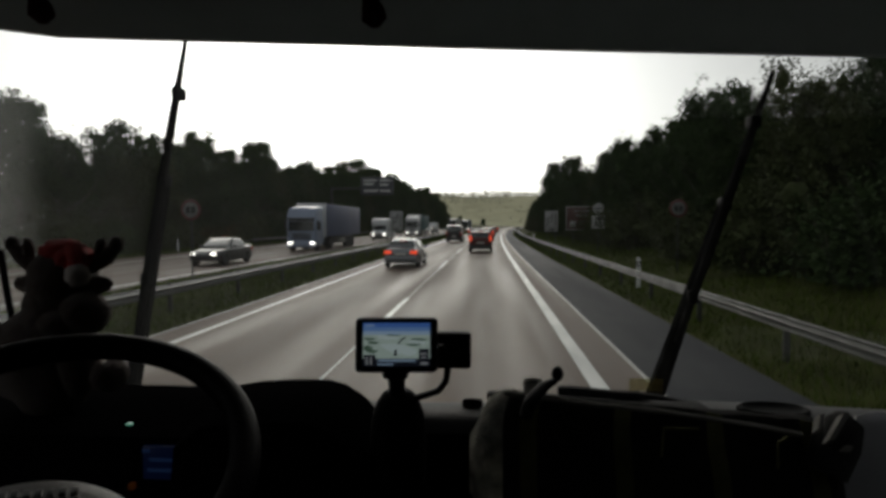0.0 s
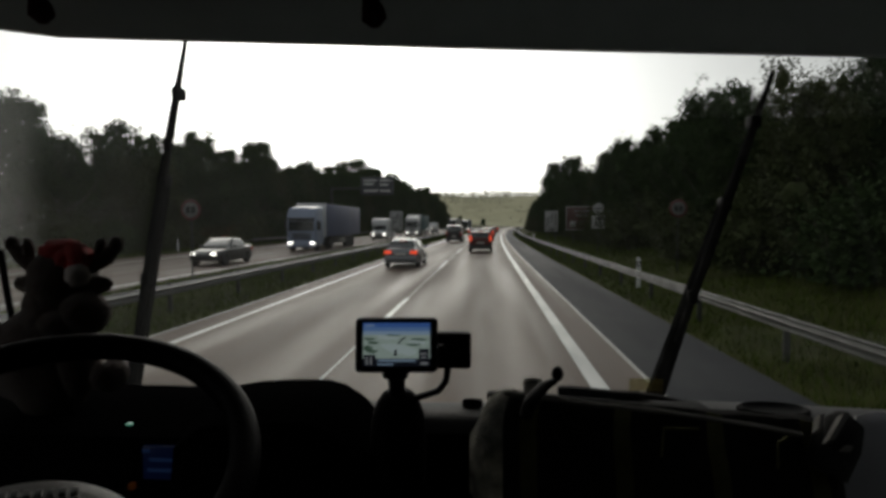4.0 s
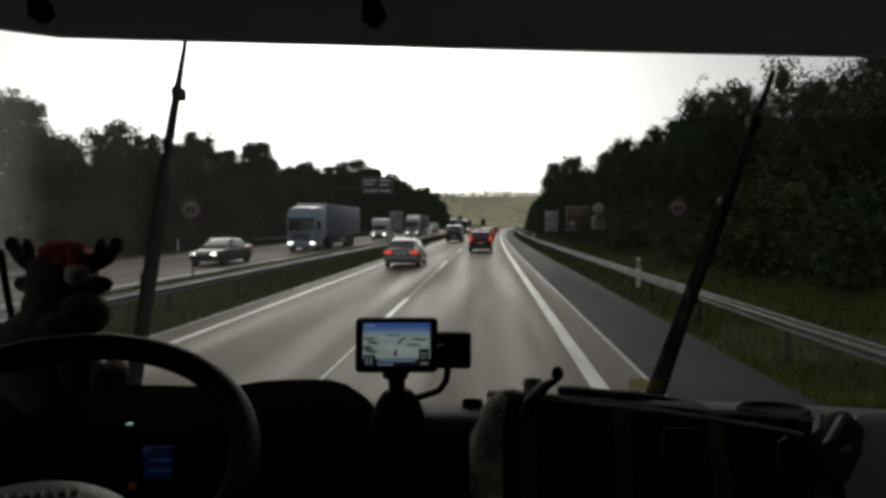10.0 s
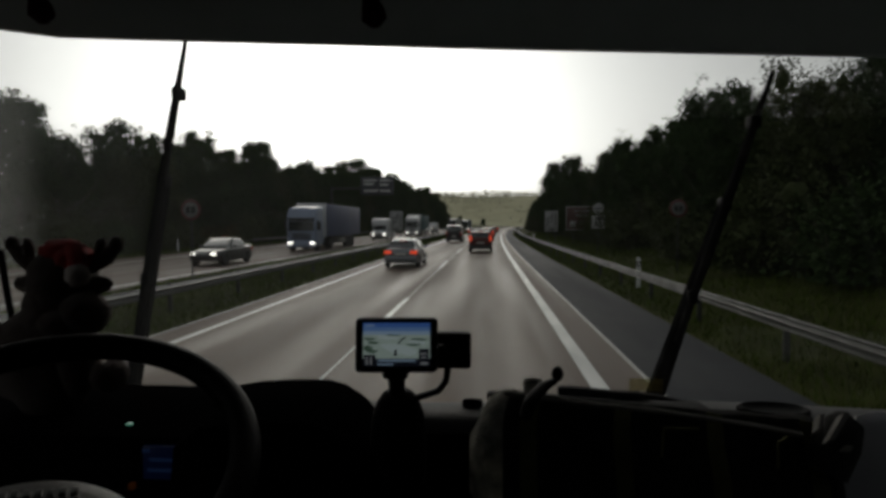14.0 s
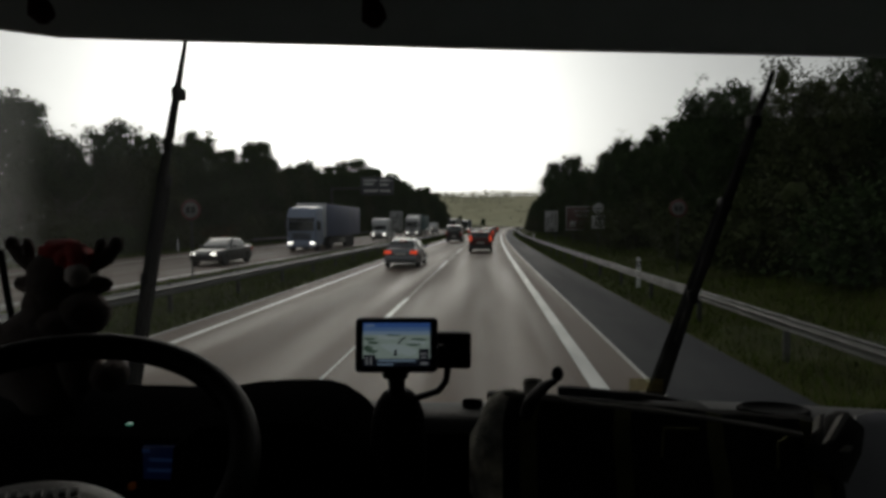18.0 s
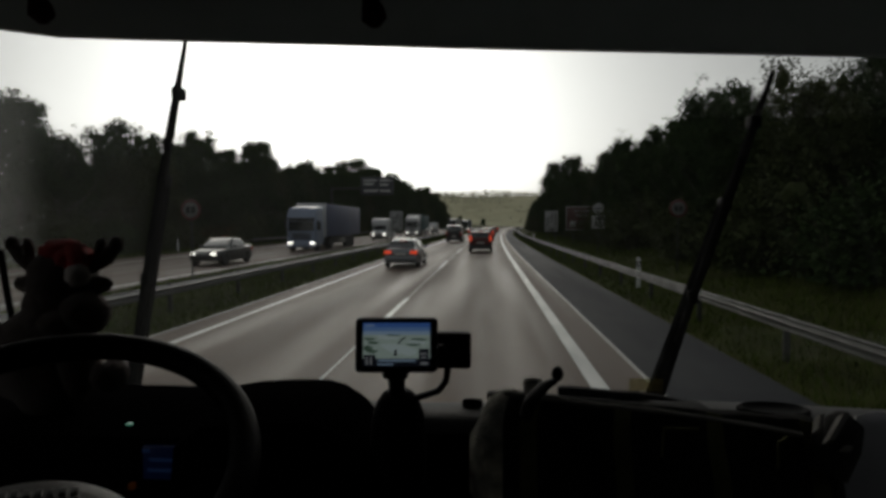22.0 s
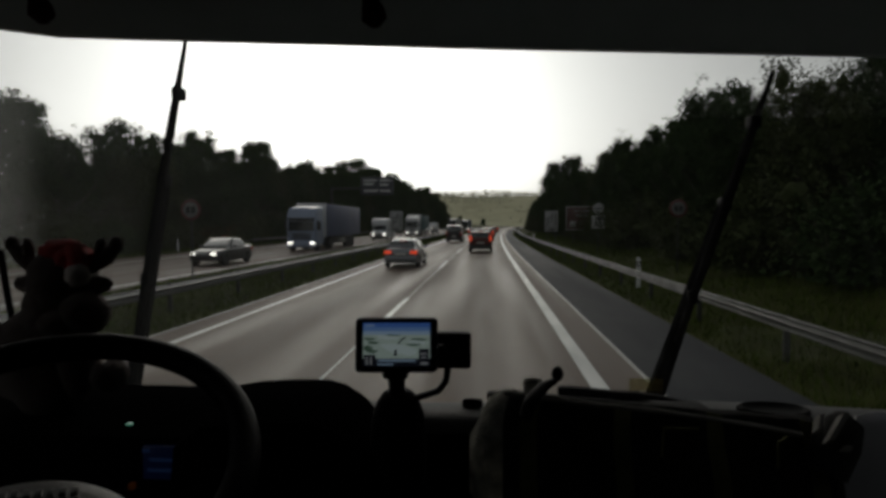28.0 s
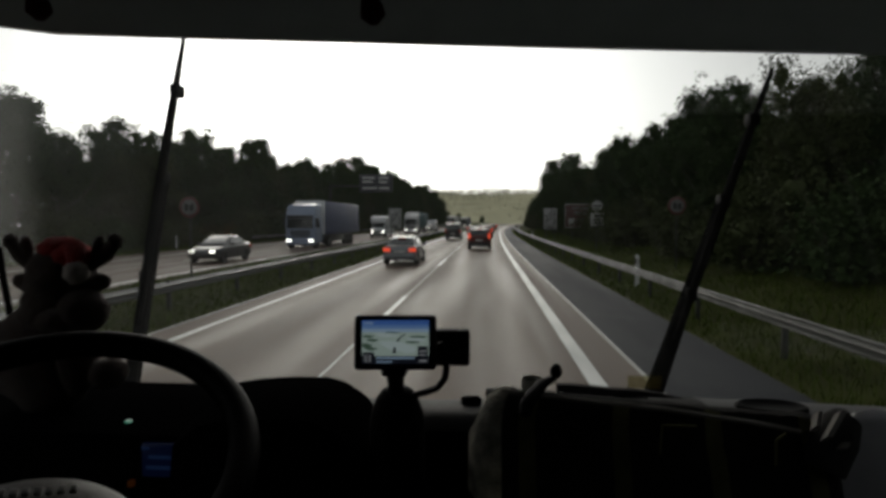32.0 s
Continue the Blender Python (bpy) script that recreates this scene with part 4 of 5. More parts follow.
def motorhome(label, at):
    """A coach-built camper whose front is at y = 0 and whose body runs along +y."""
    v = thing("motorhome", label, "motorhome", at)
    bm = bmesh.new()
    loft(bm, [(0.0, 0.4, 0.85, 0.82, 0.78, 0.12), (0.12, 0.32, 1.15, 0.95, 0.90, 0.14), (0.8, 0.3, 1.35, 0.98, 0.94, 0.12), (1.25, 0.3, 2.0, 0.98, 0.90, 0.12), (2.0, 0.3, 2.1, 0.98, 0.92, 0.12)])
    part("cab", bm, "white_paint", v)
    bm = bmesh.new()
    loft(bm, [(0.75, 2.02, 2.35, 1.04, 1.04, 0.10), (0.95, 1.98, 2.75, 1.10, 1.10, 0.12), (1.9, 1.98, 2.95, 1.12, 1.12, 0.12), (2.3, 1.95, 2.98, 1.12, 1.12, 0.12)])
    part("alcove", bm, "white_paint", v, "sleeping alcove over the cab")
    bm = bmesh.new()
    box(bm, -1.12, 1.12, 1.98, 6.4, 0.42, 2.98, 0.08, 3)
    part("body", bm, "white_paint", v)
    panel(v, "windscreen", ((0.82, 0.79, 1.36), (-0.82, 0.79, 1.36), (-0.80, 1.20, 1.95), (0.80, 1.20, 1.95)), "car_glass", 0.03)
    panel(v, "alcove_window", ((0.5, 0.80, 2.22), (-0.5, 0.80, 2.22), (-0.5, 0.93, 2.56), (0.5, 0.93, 2.56)), "car_glass", 0.03)
    bm = bmesh.new()
    box(bm, -0.62, 0.62, -0.03, 0.14, 0.72, 0.92, 0.03)
    part("grille", bm, "black", v)
    bm = bmesh.new()
    box(bm, -0.97, 0.97, -0.08, 0.3, 0.3, 0.6, 0.07, 3)
    part("bumper", bm, "black", v)
    for sx in (1, -1):
        bm = bmesh.new()
        box(bm, sx * 0.74 - 0.14, sx * 0.74 + 0.14, -0.04, 0.16, 0.74, 0.96, 0.04)
        part("headlamp", bm, "head", v, "lit headlamp")
        bm = bmesh.new()
        box(bm, sx * 1.12 - 0.08, sx * 1.12 + 0.08, 1.0, 1.1, 1.35, 1.7, 0.03)
        tube(bm, [(sx * 0.95, 1.15, 1.4), (sx * 1.1, 1.06, 1.45)], 0.02, 6)
        part("mirror", bm, "black", v)
        for y0, y1 in ((2.6, 3.5), (4.5, 5.5)):
            panel(v, "side_window", [(sx * 1.121, y0, 1.55), (sx * 1.121, y1, 1.55), (sx * 1.121, y1, 2.15), (sx * 1.121, y0, 2.15)][::sx], "car_glass", 0.015)
        for y in (0.95, 4.9):
            wheel_on(v, sx * 0.92, y, 0.34, 0.22)
    return v


def caravan(label, at):
    """A touring caravan: drawbar at y = 0, body along +y."""
    v = thing("caravan", label, "caravan", at)
    bm = bmesh.new()
    loft(bm, [(1.2, 0.75, 1.7, 1.02, 1.00, 0.16), (1.35, 0.5, 2.1, 1.10, 1.08, 0.16), (1.8, 0.42, 2.52, 1.12, 1.10, 0.16), (5.6, 0.42, 2.55, 1.12, 1.10, 0.16), (6.1, 0.5, 2.2, 1.10, 1.08, 0.16), (6.2, 0.7, 1.8, 1.04, 1.02, 0.16)])
    part("body", bm, "white_paint", v)
    panel(v, "front_window", ((0.8, 1.33, 1.45), (-0.8, 1.33, 1.45), (-0.78, 1.55, 1.95), (0.78, 1.55, 1.95)), "car_glass", 0.04)
    bm = bmesh.new()
    for sx in (1, -1):
        tube(bm, [(sx * 0.5, 1.4, 0.5), (0, 0.1, 0.45)], 0.04, 8)
    part("drawbar", bm, "steel", v)
    for sx in (1, -1):
        for y0, y1 in ((2.1, 3.0), (4.3, 5.3)):
            panel(v, "side_window", [(sx * 1.108, y0, 1.4), (sx * 1.108, y1, 1.4), (sx * 1.10, y1, 1.95), (sx * 1.10, y0, 1.95)][::sx], "car_glass", 0.02)
        wheel_on(v, sx * 1.0, 3.6, 0.32, 0.2)
    return v


motorhome("white motorhome with lit headlamps on the oncoming carriageway", at_road(-15.0, 80))
car("dark estate car towing a caravan on the oncoming carriageway", "dark_paint", at_road(-15.0, 138.6, 0, 180), "suv", "tail_dim", True)
caravan("white touring caravan behind a dark estate car", at_road(-15.0, 138.8))

# ---- signs ----
def posts(sign, xs, h, r=0.04, y=0.05):
    for x in xs:
        bm = bmesh.new()
        tube(bm, [(x, y, -0.3), (x, y, h)], r, 10)
        part("post", bm, "steel", sign)


def board(sign, name, x0, x1, z0, z1, mat, y=0.0, bevel=0.02, label=""):
    bm = bmesh.new()
    box(bm, x0, x1, y - 0.012, y + 0.012, z0, z1, min(bevel, 0.005))
    return part(name, bm, mat, sign, label)


def lane_sign(at):
    s = thing("lane_sign", "white upright sign board with lane arrows on a steel post", "road sign", at, group="lane signs")
    posts(s, (-0.4, 0.4), 3.3)
    board(s, "board", -0.65, 0.65, 1.45, 3.55, "sign_white")
    bm = bmesh.new()
    tube(bm, [(-0.42, -0.016, 2.0), (-0.38, -0.016, 2.25), (-0.25, -0.016, 2.45)], 0.05, 6, 0.2)
    tube(bm, [(-0.15 + 0.25 * math.cos(a), -0.016, 2.66 + 0.25 * math.sin(a)) for a in (2 * math.pi * k / 20 for k in range(21))], 0.045, 6, 0.3)
    tube(bm, [(0.05, -0.016, 2.8), (0.12, -0.016, 3.0), (0.12, -0.016, 3.3)], 0.05, 6, 0.2)
    tube(bm, [(0.42, -0.016, 1.98), (0.42, -0.016, 3.3)], 0.05, 6, 0.2)
    for x in (0.12, 0.42):
        tube(bm, [(x - 0.1, -0.016, 3.22), (x, -0.016, 3.36), (x + 0.1, -0.016, 3.22)], 0.035, 6, 0.3)
    part("arrows", bm, "black", s)
    board(s, "rule", -0.5, 0.52, 1.86, 1.89, "black", -0.016)
    board(s, "distance_bar", -0.3, 0.35, 1.58, 1.72, "black", -0.016)
    return s


lane_sign(at_road(6.4, 62, 0.0))
lane_sign(at_road(-9.6, 62, 0.0))

st = thing("tourist_sign", "brown tourist information board in a white frame on two posts", "road sign", at_road(8.9, 58, 0.2))
posts(st, (-0.8, 0.8), 2.0)
board(st, "board", -1.45, 1.45, 1.5, 3.6, "sign_brown")
for x0, x1, z0, z1 in ((-1.5, 1.5, 3.6, 3.68), (-1.5, 1.5, 1.42, 1.5), (-1.5, -1.44, 1.5, 3.6), (1.44, 1.5, 1.5, 3.6)):
    board(st, "frame", x0, x1, z0, z1, "sign_white", -0.004)
for x0, x1, z0, z1 in ((-0.8, 0.85, 3.15, 3.36), (-0.62, 0.5, 2.72, 2.93), (-0.4, 0.35, 2.15, 2.3), (-0.4, 0.35, 1.85, 2.0)):
    board(st, "text_bar", x0, x1, z0, z1, "sign_grey", -0.016)
board(st, "pictogram", -1.15, -0.6, 1.7, 2.3, "sign_white", -0.016)

rs = thing("traffic_sign", "round white no-overtaking sign over a plate on a steel post", "road sign", at_road(7.8, 43, 0.1))
posts(rs, (0,), 3.6)
bm = bmesh.new()
lathe(bm, [(0.001, -0.012), (0.36, -0.012), (0.38, 0), (0.36, 0.012), (0.001, 0.012)], 32, Matrix.Translation((0, 0, 3.2)) @ Matrix.Rotation(radians(90), 4, "X"))
part("disc", bm, "sign_white", rs)
board(rs, "bar", -0.27, 0.27, 3.16, 3.24, "black", -0.018)
board(rs, "plate", -0.45, 0.45, 1.8, 2.7, "sign_white")
for z in (1.95, 2.15):
    board(rs, "text_bar", -0.3, 0.3, z, z + 0.08, "black", -0.016)
board(rs, "pictogram", -0.2, 0.22, 2.4, 2.6, "black", -0.016)



def limit_sign(at):
    """Round sign with a red rim on one post."""
    v = thing("speed_sign", "round white sign with a dull red rim on a steel post", "road sign", at, group="round signs")
    posts(v, (0,), 2.9, 0.035)
    turn = Matrix.Translation((0, 0, 2.7)) @ Matrix.Rotation(radians(90), 4, "X")
    bm = bmesh.new()
    lathe(bm, [(0.001, -0.012), (0.36, -0.012), (0.375, 0), (0.36, 0.012), (0.001, 0.012)], 32, turn)
    part("disc", bm, "sign_red", v, "dull red rim")
    bm = bmesh.new()
    lathe(bm, [(0.001, 0.013), (0.27, 0.013), (0.275, 0.016), (0.001, 0.017)], 32, turn)
    part("face", bm, "sign_grey", v)
    for x0, x1 in ((-0.16, -0.03), (0.03, 0.16)):
        board(v, "text_bar", x0, x1, 2.58, 2.82, "black", -0.020)
    return v


limit_sign(at_road(7.9, 25.5, 0.15))
limit_sign(at_road(-10.4, 20.4, 0.0))

gs = thing("gantry_sign", "dark overhead sign board on a cantilever gantry beyond the oncoming lanes", "gantry", at_road(-26.5, 98))
bm = bmesh.new()
tube(bm, [(0, 0, -0.5), (0, 0, 8.4)], [0.22, 0.17], 12)
part("post", bm, "steel", gs)
bm = bmesh.new()
box(bm, -0.2, 10.4, -0.13, 0.13, 7.9, 8.25, 0.03)
part("arm", bm, "steel", gs)
bm = bmesh.new()
box(bm, 5.0, 10.5, -0.32, -0.18, 7.0, 9.9, 0.03)
gb = part("board", bm, "sign_blue", gs, "dark sign board with pale unreadable bars")
for x0, x1, z in ((5.5, 7.6, 9.2), (5.5, 7.2, 8.6), (5.5, 7.9, 7.5), (8.2, 9.9, 9.2), (8.2, 9.6, 8.5), (8.2, 10.0, 7.5)):
    bm = bmesh.new()
    box(bm, x0, x1, -0.335, -0.315, z, z + 0.32, 0.005)
    part("text_bar", bm, "plate", gb)

# ---- the lorry's cab round the camera ----
cab = thing("truck_cab", "dark lorry cab interior with dashboard, steering wheel and wide windscreen", "truck cab", pose(0, 0, 0))


def slab(name, x0, x1, y0, y1, z0, z1, mat, bevel=0.01, parent=None, label=""):
    bm = bmesh.new()
    box(bm, x0, x1, y0, y1, z0, z1, bevel)
    return part(name, bm, mat, parent or cab, label)


# unseen shell closes the cab; its lining is darkened to keep it dim
slab("floor", -1.34, 1.30, -1.15, 1.45, 0.95, 1.0, "rubber")
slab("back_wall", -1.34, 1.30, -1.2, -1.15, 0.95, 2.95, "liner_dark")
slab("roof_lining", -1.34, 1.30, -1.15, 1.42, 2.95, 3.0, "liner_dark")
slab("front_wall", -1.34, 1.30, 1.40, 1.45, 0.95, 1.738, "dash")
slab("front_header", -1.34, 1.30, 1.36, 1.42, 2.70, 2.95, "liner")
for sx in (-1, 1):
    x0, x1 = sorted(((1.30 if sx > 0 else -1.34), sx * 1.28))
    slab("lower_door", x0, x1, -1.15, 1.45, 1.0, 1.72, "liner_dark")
    # unseen side openings, cut wider on the driver's side to light the visor
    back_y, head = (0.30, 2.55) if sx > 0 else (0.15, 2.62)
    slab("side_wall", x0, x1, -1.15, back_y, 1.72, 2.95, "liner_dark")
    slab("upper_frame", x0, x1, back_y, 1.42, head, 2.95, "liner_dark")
    bm = bmesh.new()
    tube(bm, [(sx * 1.29, 1.40, 1.72), (sx * 1.285, 1.36, 2.2), (sx * 1.27, 1.30, 2.7)], [0.055, 0.05, 0.05], 10)
    part("door_pillar", bm, "trim", cab)
for sx in (-1, 1):
    for y in (0.9,):
        wheel_on(cab, sx * 1.05, y, 0.5, 0.34, "alloy")

# windscreen, leaning back a little
bm = bmesh.new()
rings = []
for x, dy in ((-1.25, -0.08), (-0.9, -0.02), (-0.45, 0.0), (0.0, 0.005), (0.45, 0.0), (0.9, -0.02), (1.25, -0.08)):
    rings.append([bm.verts.new(p) for p in ((x, 1.455 + dy, 1.74), (x, 1.459 + dy, 1.74), (x, 1.419 + dy, 2.72), (x, 1.415 + dy, 2.72))])
ring_faces(bm, rings)
glass = part("windscreen", bm, "screen_glass", cab, "clear rain-wet windscreen")
glass.visible_shadow = False
rgd = np.random.default_rng(5)
bm = bmesh.new()
for k in range(90):
    x = -1.07 - 0.17 * rgd.random() ** 0.7
    z = rgd.uniform(1.8, 2.6)
    rr = rgd.uniform(0.0008, 0.0018)
    y = 1.459 - 0.04 * (z - 1.74) / 0.98 - (0.0 if abs(x) < 0.5 else (abs(x) - 0.5) ** 2 * 0.13)
    blob(bm, (x, y, z), (rr, rr * 0.5, rr * rgd.uniform(1.0, 1.8)), sub=1)
drops = part("raindrops", bm, "water", glass, "rain drops on the unwiped edge of the glass")
tagged(drops, kind="stuff")
slab("yellow_sticker", 0.338, 0.416, 1.437, 1.438, 1.804, 1.834, "yellow", 0.0, None, "faded yellow see-through sticker on the glass")

# dashboard: flat top, rolled edge, face falling towards the driver
bm = bmesh.new()
rings = []
for x in (-1.27, -0.9, -0.6, -0.3, -0.1, 0.02, 0.12, 0.25, 0.45, 0.6, 0.75, 0.9, 1.27):
    prof = [(1.40, 1.774), (1.34, 1.796), (1.29, 1.808), (1.22, 1.811), (1.185, 1.806), (1.165, 1.785), (1.14, 1.72), (1.06, 1.58), (1.02, 1.40), (1.08, 1.2), (1.40, 1.2)]
    rings.append([bm.verts.new((x, y, z + (0.016 * rise((x + 0.05) / 0.3) - 0.03 * max(0.0, x - 0.5) if z > 1.5 else 0.0))) for y, z in prof])
ring_faces(bm, rings)
# top faces take a lighter grey than the face, lightest beyond x = 0.45
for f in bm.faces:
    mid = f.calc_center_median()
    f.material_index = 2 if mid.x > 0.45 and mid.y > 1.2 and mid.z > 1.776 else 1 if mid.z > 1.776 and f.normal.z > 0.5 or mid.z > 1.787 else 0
part("dashboard", bm, ["dash", "dash_top", "dash_top_right"], cab, "grey plastic dashboard with a lighter top")

# left part of the dash under the wheel, with the instrument hood
bm = bmesh.new()
loft(bm, [(0.97, 1.60, 1.835, 0.34, 0.31, 0.05), (1.05, 1.60, 1.852, 0.36, 0.33, 0.05), (1.25, 1.60, 1.845, 0.38, 0.35, 0.05), (1.33, 1.62, 1.825, 0.38, 0.36, 0.04)])
bmesh.ops.translate(bm, verts=bm.verts, vec=(-0.78, 0, 0))
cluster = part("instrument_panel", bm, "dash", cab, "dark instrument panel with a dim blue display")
bm = bmesh.new()
box(bm, -0.580, -0.485, 0.955, 0.966, 1.768, 1.826, 0.004)
part("display", bm, "lcd_blue", cluster, "dim blue display")
for x0, x1, z in ((-0.566, -0.500, 1.801), (-0.570, -0.500, 1.783), (-0.578, -0.566, 1.816), (-0.505, -0.490, 1.815)):
    slab("display_line", x0, x1, 0.953, 0.956, z, z + 0.005, "lcd_light", 0.0, cluster)
slab("indicator", -0.639, -0.629, 1.005, 1.013, 1.838, 1.8455, "led_green", 0.0, cluster, "small green indicator lamp")
slab("indicator", -0.602, -0.594, 0.95, 0.96, 1.752, 1.762, "led_amber", 0.0, cluster, "dim amber indicator lamp")

# centre hood right of the wheel
bm = bmesh.new()
rings = []
for y, dz in ((0.93, -0.30), (0.95, -0.02), (1.0, -0.004), (1.15, 0.0), (1.22, -0.03), (1.27, -0.07)):
    prof = [(-0.56, 1.55), (-0.535, 1.845), (-0.49, 1.880), (-0.44, 1.889), (-0.38, 1.893), (-0.31, 1.894), (-0.275, 1.885), (-0.245, 1.866), (-0.215, 1.83), (-0.19, 1.78), (-0.18, 1.55)]
    rings.append([bm.verts.new((x * (0.86 + 0.122 * y), y, max(1.50, z + dz))) for x, z in prof])
ring_faces(bm, rings)
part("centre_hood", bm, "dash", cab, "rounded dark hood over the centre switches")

# vents and trays on the dash top
for x, y, rx, ry, z in ((0.575, 1.235, 0.07, 0.045, 1.826), (0.30, 1.25, 0.04, 0.03, 1.829), (-0.03, 1.27, 0.022, 0.012, 1.818)):
    bm = bmesh.new()
    lathe(bm, [(0.001, 0.0), (0.7, 0.0), (0.92, 0.006), (1.0, 0.003), (1.0, -0.008)], 28, Matrix.Translation((x, y, z)) @ Matrix.Diagonal((rx, ry, 1, 1)))
    part("vent", bm, "wiper", cab)
bm = bmesh.new()
rings = []
for y, z in ((1.150, 1.808), (1.150, 1.828), (1.156, 1.834), (1.166, 1.830), (1.175, 1.820), (1.33, 1.820), (1.34, 1.834), (1.352, 1.836), (1.358, 1.825), (1.358, 1.808)):
    rings.append([bm.verts.new((x, 1.16 + (y - 1.16) * (1 - 0.9 * ((x - 0.16) / 0.34) ** 4), z + 0.002 * math.sin(x * 40) - 0.013 * (x - 0.16) / 0.34)) for x in (0.16, 0.19, 0.23, 0.28, 0.33, 0.38, 0.43, 0.47, 0.50)])
ring_faces(bm, list(map(list, zip(*rings))))
part("dash_tray", bm, "gps_body", cab, "black glossy tray moulded into the dash top")
bm = bmesh.new()
rings = [[bm.verts.new((x + dx, y, z)) for x, z in ((0.565, 1.46), (0.590, 1.73), (0.620, 1.825), (0.645, 1.866 - dz), (0.67, 1.874 - dz), (1.2, 1.866 - dz), (1.2, 1.46))]
         for y, dz, dx in ((1.062, 0.012, 0.012), (1.068, 0.004, 0.004), (1.08, 0.0, 0.0), (1.16, 0.06, 0.0))]
ring_faces(bm, rings)
part("trim_panel", bm, "trim", cab, "light grey trim at the end of the dashboard")

# steering wheel: a flat-lying rim with thick grip
wheel_m = Matrix.Translation((-0.518, 0.655, 1.918)) @ Matrix.Rotation(radians(12.2), 4, "Y") @ Matrix.Rotation(radians(23.7), 4, "X")
bm = bmesh.new()
R = 0.2248
tube_pts = 64
rings = []
for k in range(tube_pts):
    a = 2 * math.pi * k / tube_pts
    rings.append([bm.verts.new(wheel_m @ Vector(((R + 0.0198 * math.cos(b)) * math.cos(a), (R + 0.0198 * math.cos(b)) * math.sin(a), 0.0198 * math.sin(b))))
                  for b in (2 * math.pi * j / 14 for j in range(14))])
ring_faces(bm, rings + [rings[0]], caps=False)
sw = part("steering_wheel", bm, "rim", cab, "black leather steering wheel with a grey-beige hub")
bm = bmesh.new()
for a in (-0.15, math.pi + 0.15, -1.25, math.pi + 1.25):
    d = Vector((math.cos(a), math.sin(a), 0))
    tube(bm, [wheel_m @ (d * 0.05 + Vector((0, 0, -0.13))), wheel_m @ (d * 0.15 + Vector((0, 0, -0.10))), wheel_m @ (d * (R - 0.005))], [0.026, 0.02, 0.014], 10, 0.5)
part("spoke", bm, "rim", sw)
bm = bmesh.new()
lathe(bm, [(0.001, 0.010), (0.10, 0.006), (0.14, 0.0), (0.162, -0.012), (0.166, -0.03), (0.13, -0.05)], 48, wheel_m @ Matrix.Translation((0.015, -0.11, -0.075)))
part("hub", bm, "hub", sw, "grey-beige hub cover")
for k in range(7):
    bm = bmesh.new()
    box(bm, -0.045 + 0.013 * k, -0.037 + 0.013 * k, -0.005, 0.005, -0.003, 0.003, 0.001, m=wheel_m @ Matrix.Translation((-0.02, 0.008, -0.066)) @ Matrix.Rotation(radians(22), 4, "Z"))
    part("emblem_bar", bm, "plate", sw)
bm = bmesh.new()
tube(bm, [wheel_m @ Vector((0, 0, -0.12)), wheel_m @ Vector((0, 0.09, -0.42))], [0.05, 0.06], 16)
part("steering_column", bm, "dash", sw)

# sun visor across the top of the windscreen, its lower edge sagging to one side
bm = bmesh.new()
rings = []
for x, z in ((-1.15, 2.62), (-0.98, 2.578), (-0.89, 2.556), (-0.78, 2.540), (-0.57, 2.529), (-0.06, 2.505), (0.32, 2.489), (0.655, 2.475), (1.15, 2.455)):
    rings.append([bm.verts.new(p) for p in ((x, 1.04, z + 0.012), (x, 1.045, z + 0.003), (x, 1.055, z), (x, 1.065, z + 0.004), (x, 1.068, z + 0.015), (x, 1.12, 2.9), (x, 1.08, 2.9))])
ring_faces(bm, rings)
part("sun_visor", bm, "visor", cab, "wide grey fabric sun visor over the windscreen")
for x, z in ((-0.735, 2.528), (-0.181, 2.508)):
    bm = bmesh.new()
    tube(bm, [(x - 0.006, 0.95, z + 0.16), (x - 0.004, 0.95, z + 0.045), (x, 0.95, z + 0.03), (x + 0.002, 0.95, z + 0.016), (x + 0.004, 0.95, z + 0.004)],
         [0.011, 0.013, 0.018, 0.02, 0.008], 12)
    part("curtain_tie", bm, "tassel", cab, "dark red velour curtain tie")
bm = bmesh.new()
tube(bm, [(-1.12, 0.95, 2.69), (1.12, 0.95, 2.69)], 0.008, 8)
part("curtain_rail", bm, "steel", cab)

# wipers, raised in mid-sweep
for side, base, tip in (("a", (-0.938, 1.505, 1.755), (-0.740, 1.462, 2.65)), ("b", (0.41, 1.505, 1.755), (0.655, 1.468, 2.55))):
    b, t = Vector(base), Vector(tip)
    d = t - b
    bm = bmesh.new()
    tube(bm, [b - d * 0.03, b + d * 0.02, b + d * 0.25, b + d * 0.62], [0.020, 0.024, 0.019, 0.012], 8, 0.6)
    lathe(bm, [(0.001, -0.02), (0.026, -0.02), (0.03, 0.0), (0.02, 0.02), (0.001, 0.022)], 16, Matrix.Translation(b - d * 0.03) @ Matrix.Rotation(radians(90), 4, "X"))
    wp = part("wiper", bm, "wiper", cab, "black wiper arm raised over the wet glass")
    bm = bmesh.new()
    off = Vector((0, -0.022, 0))
    tube(bm, [b + d * 0.20 + off, b + d * 0.5 + off, b + d * 0.8 + off, b + d * 1.0 + off], [0.008, 0.013, 0.011, 0.005], 8)
    part("blade", bm, "rubber", wp)
    bm = bmesh.new()
    for k in (0.34, 0.62, 0.86):
        p = b + d * k
        box(bm, p.x - 0.012, p.x + 0.012, p.y - 0.032, p.y + 0.008, p.z - 0.016, p.z + 0.016, 0.006)
    part("bracket", bm, "wiper", wp)

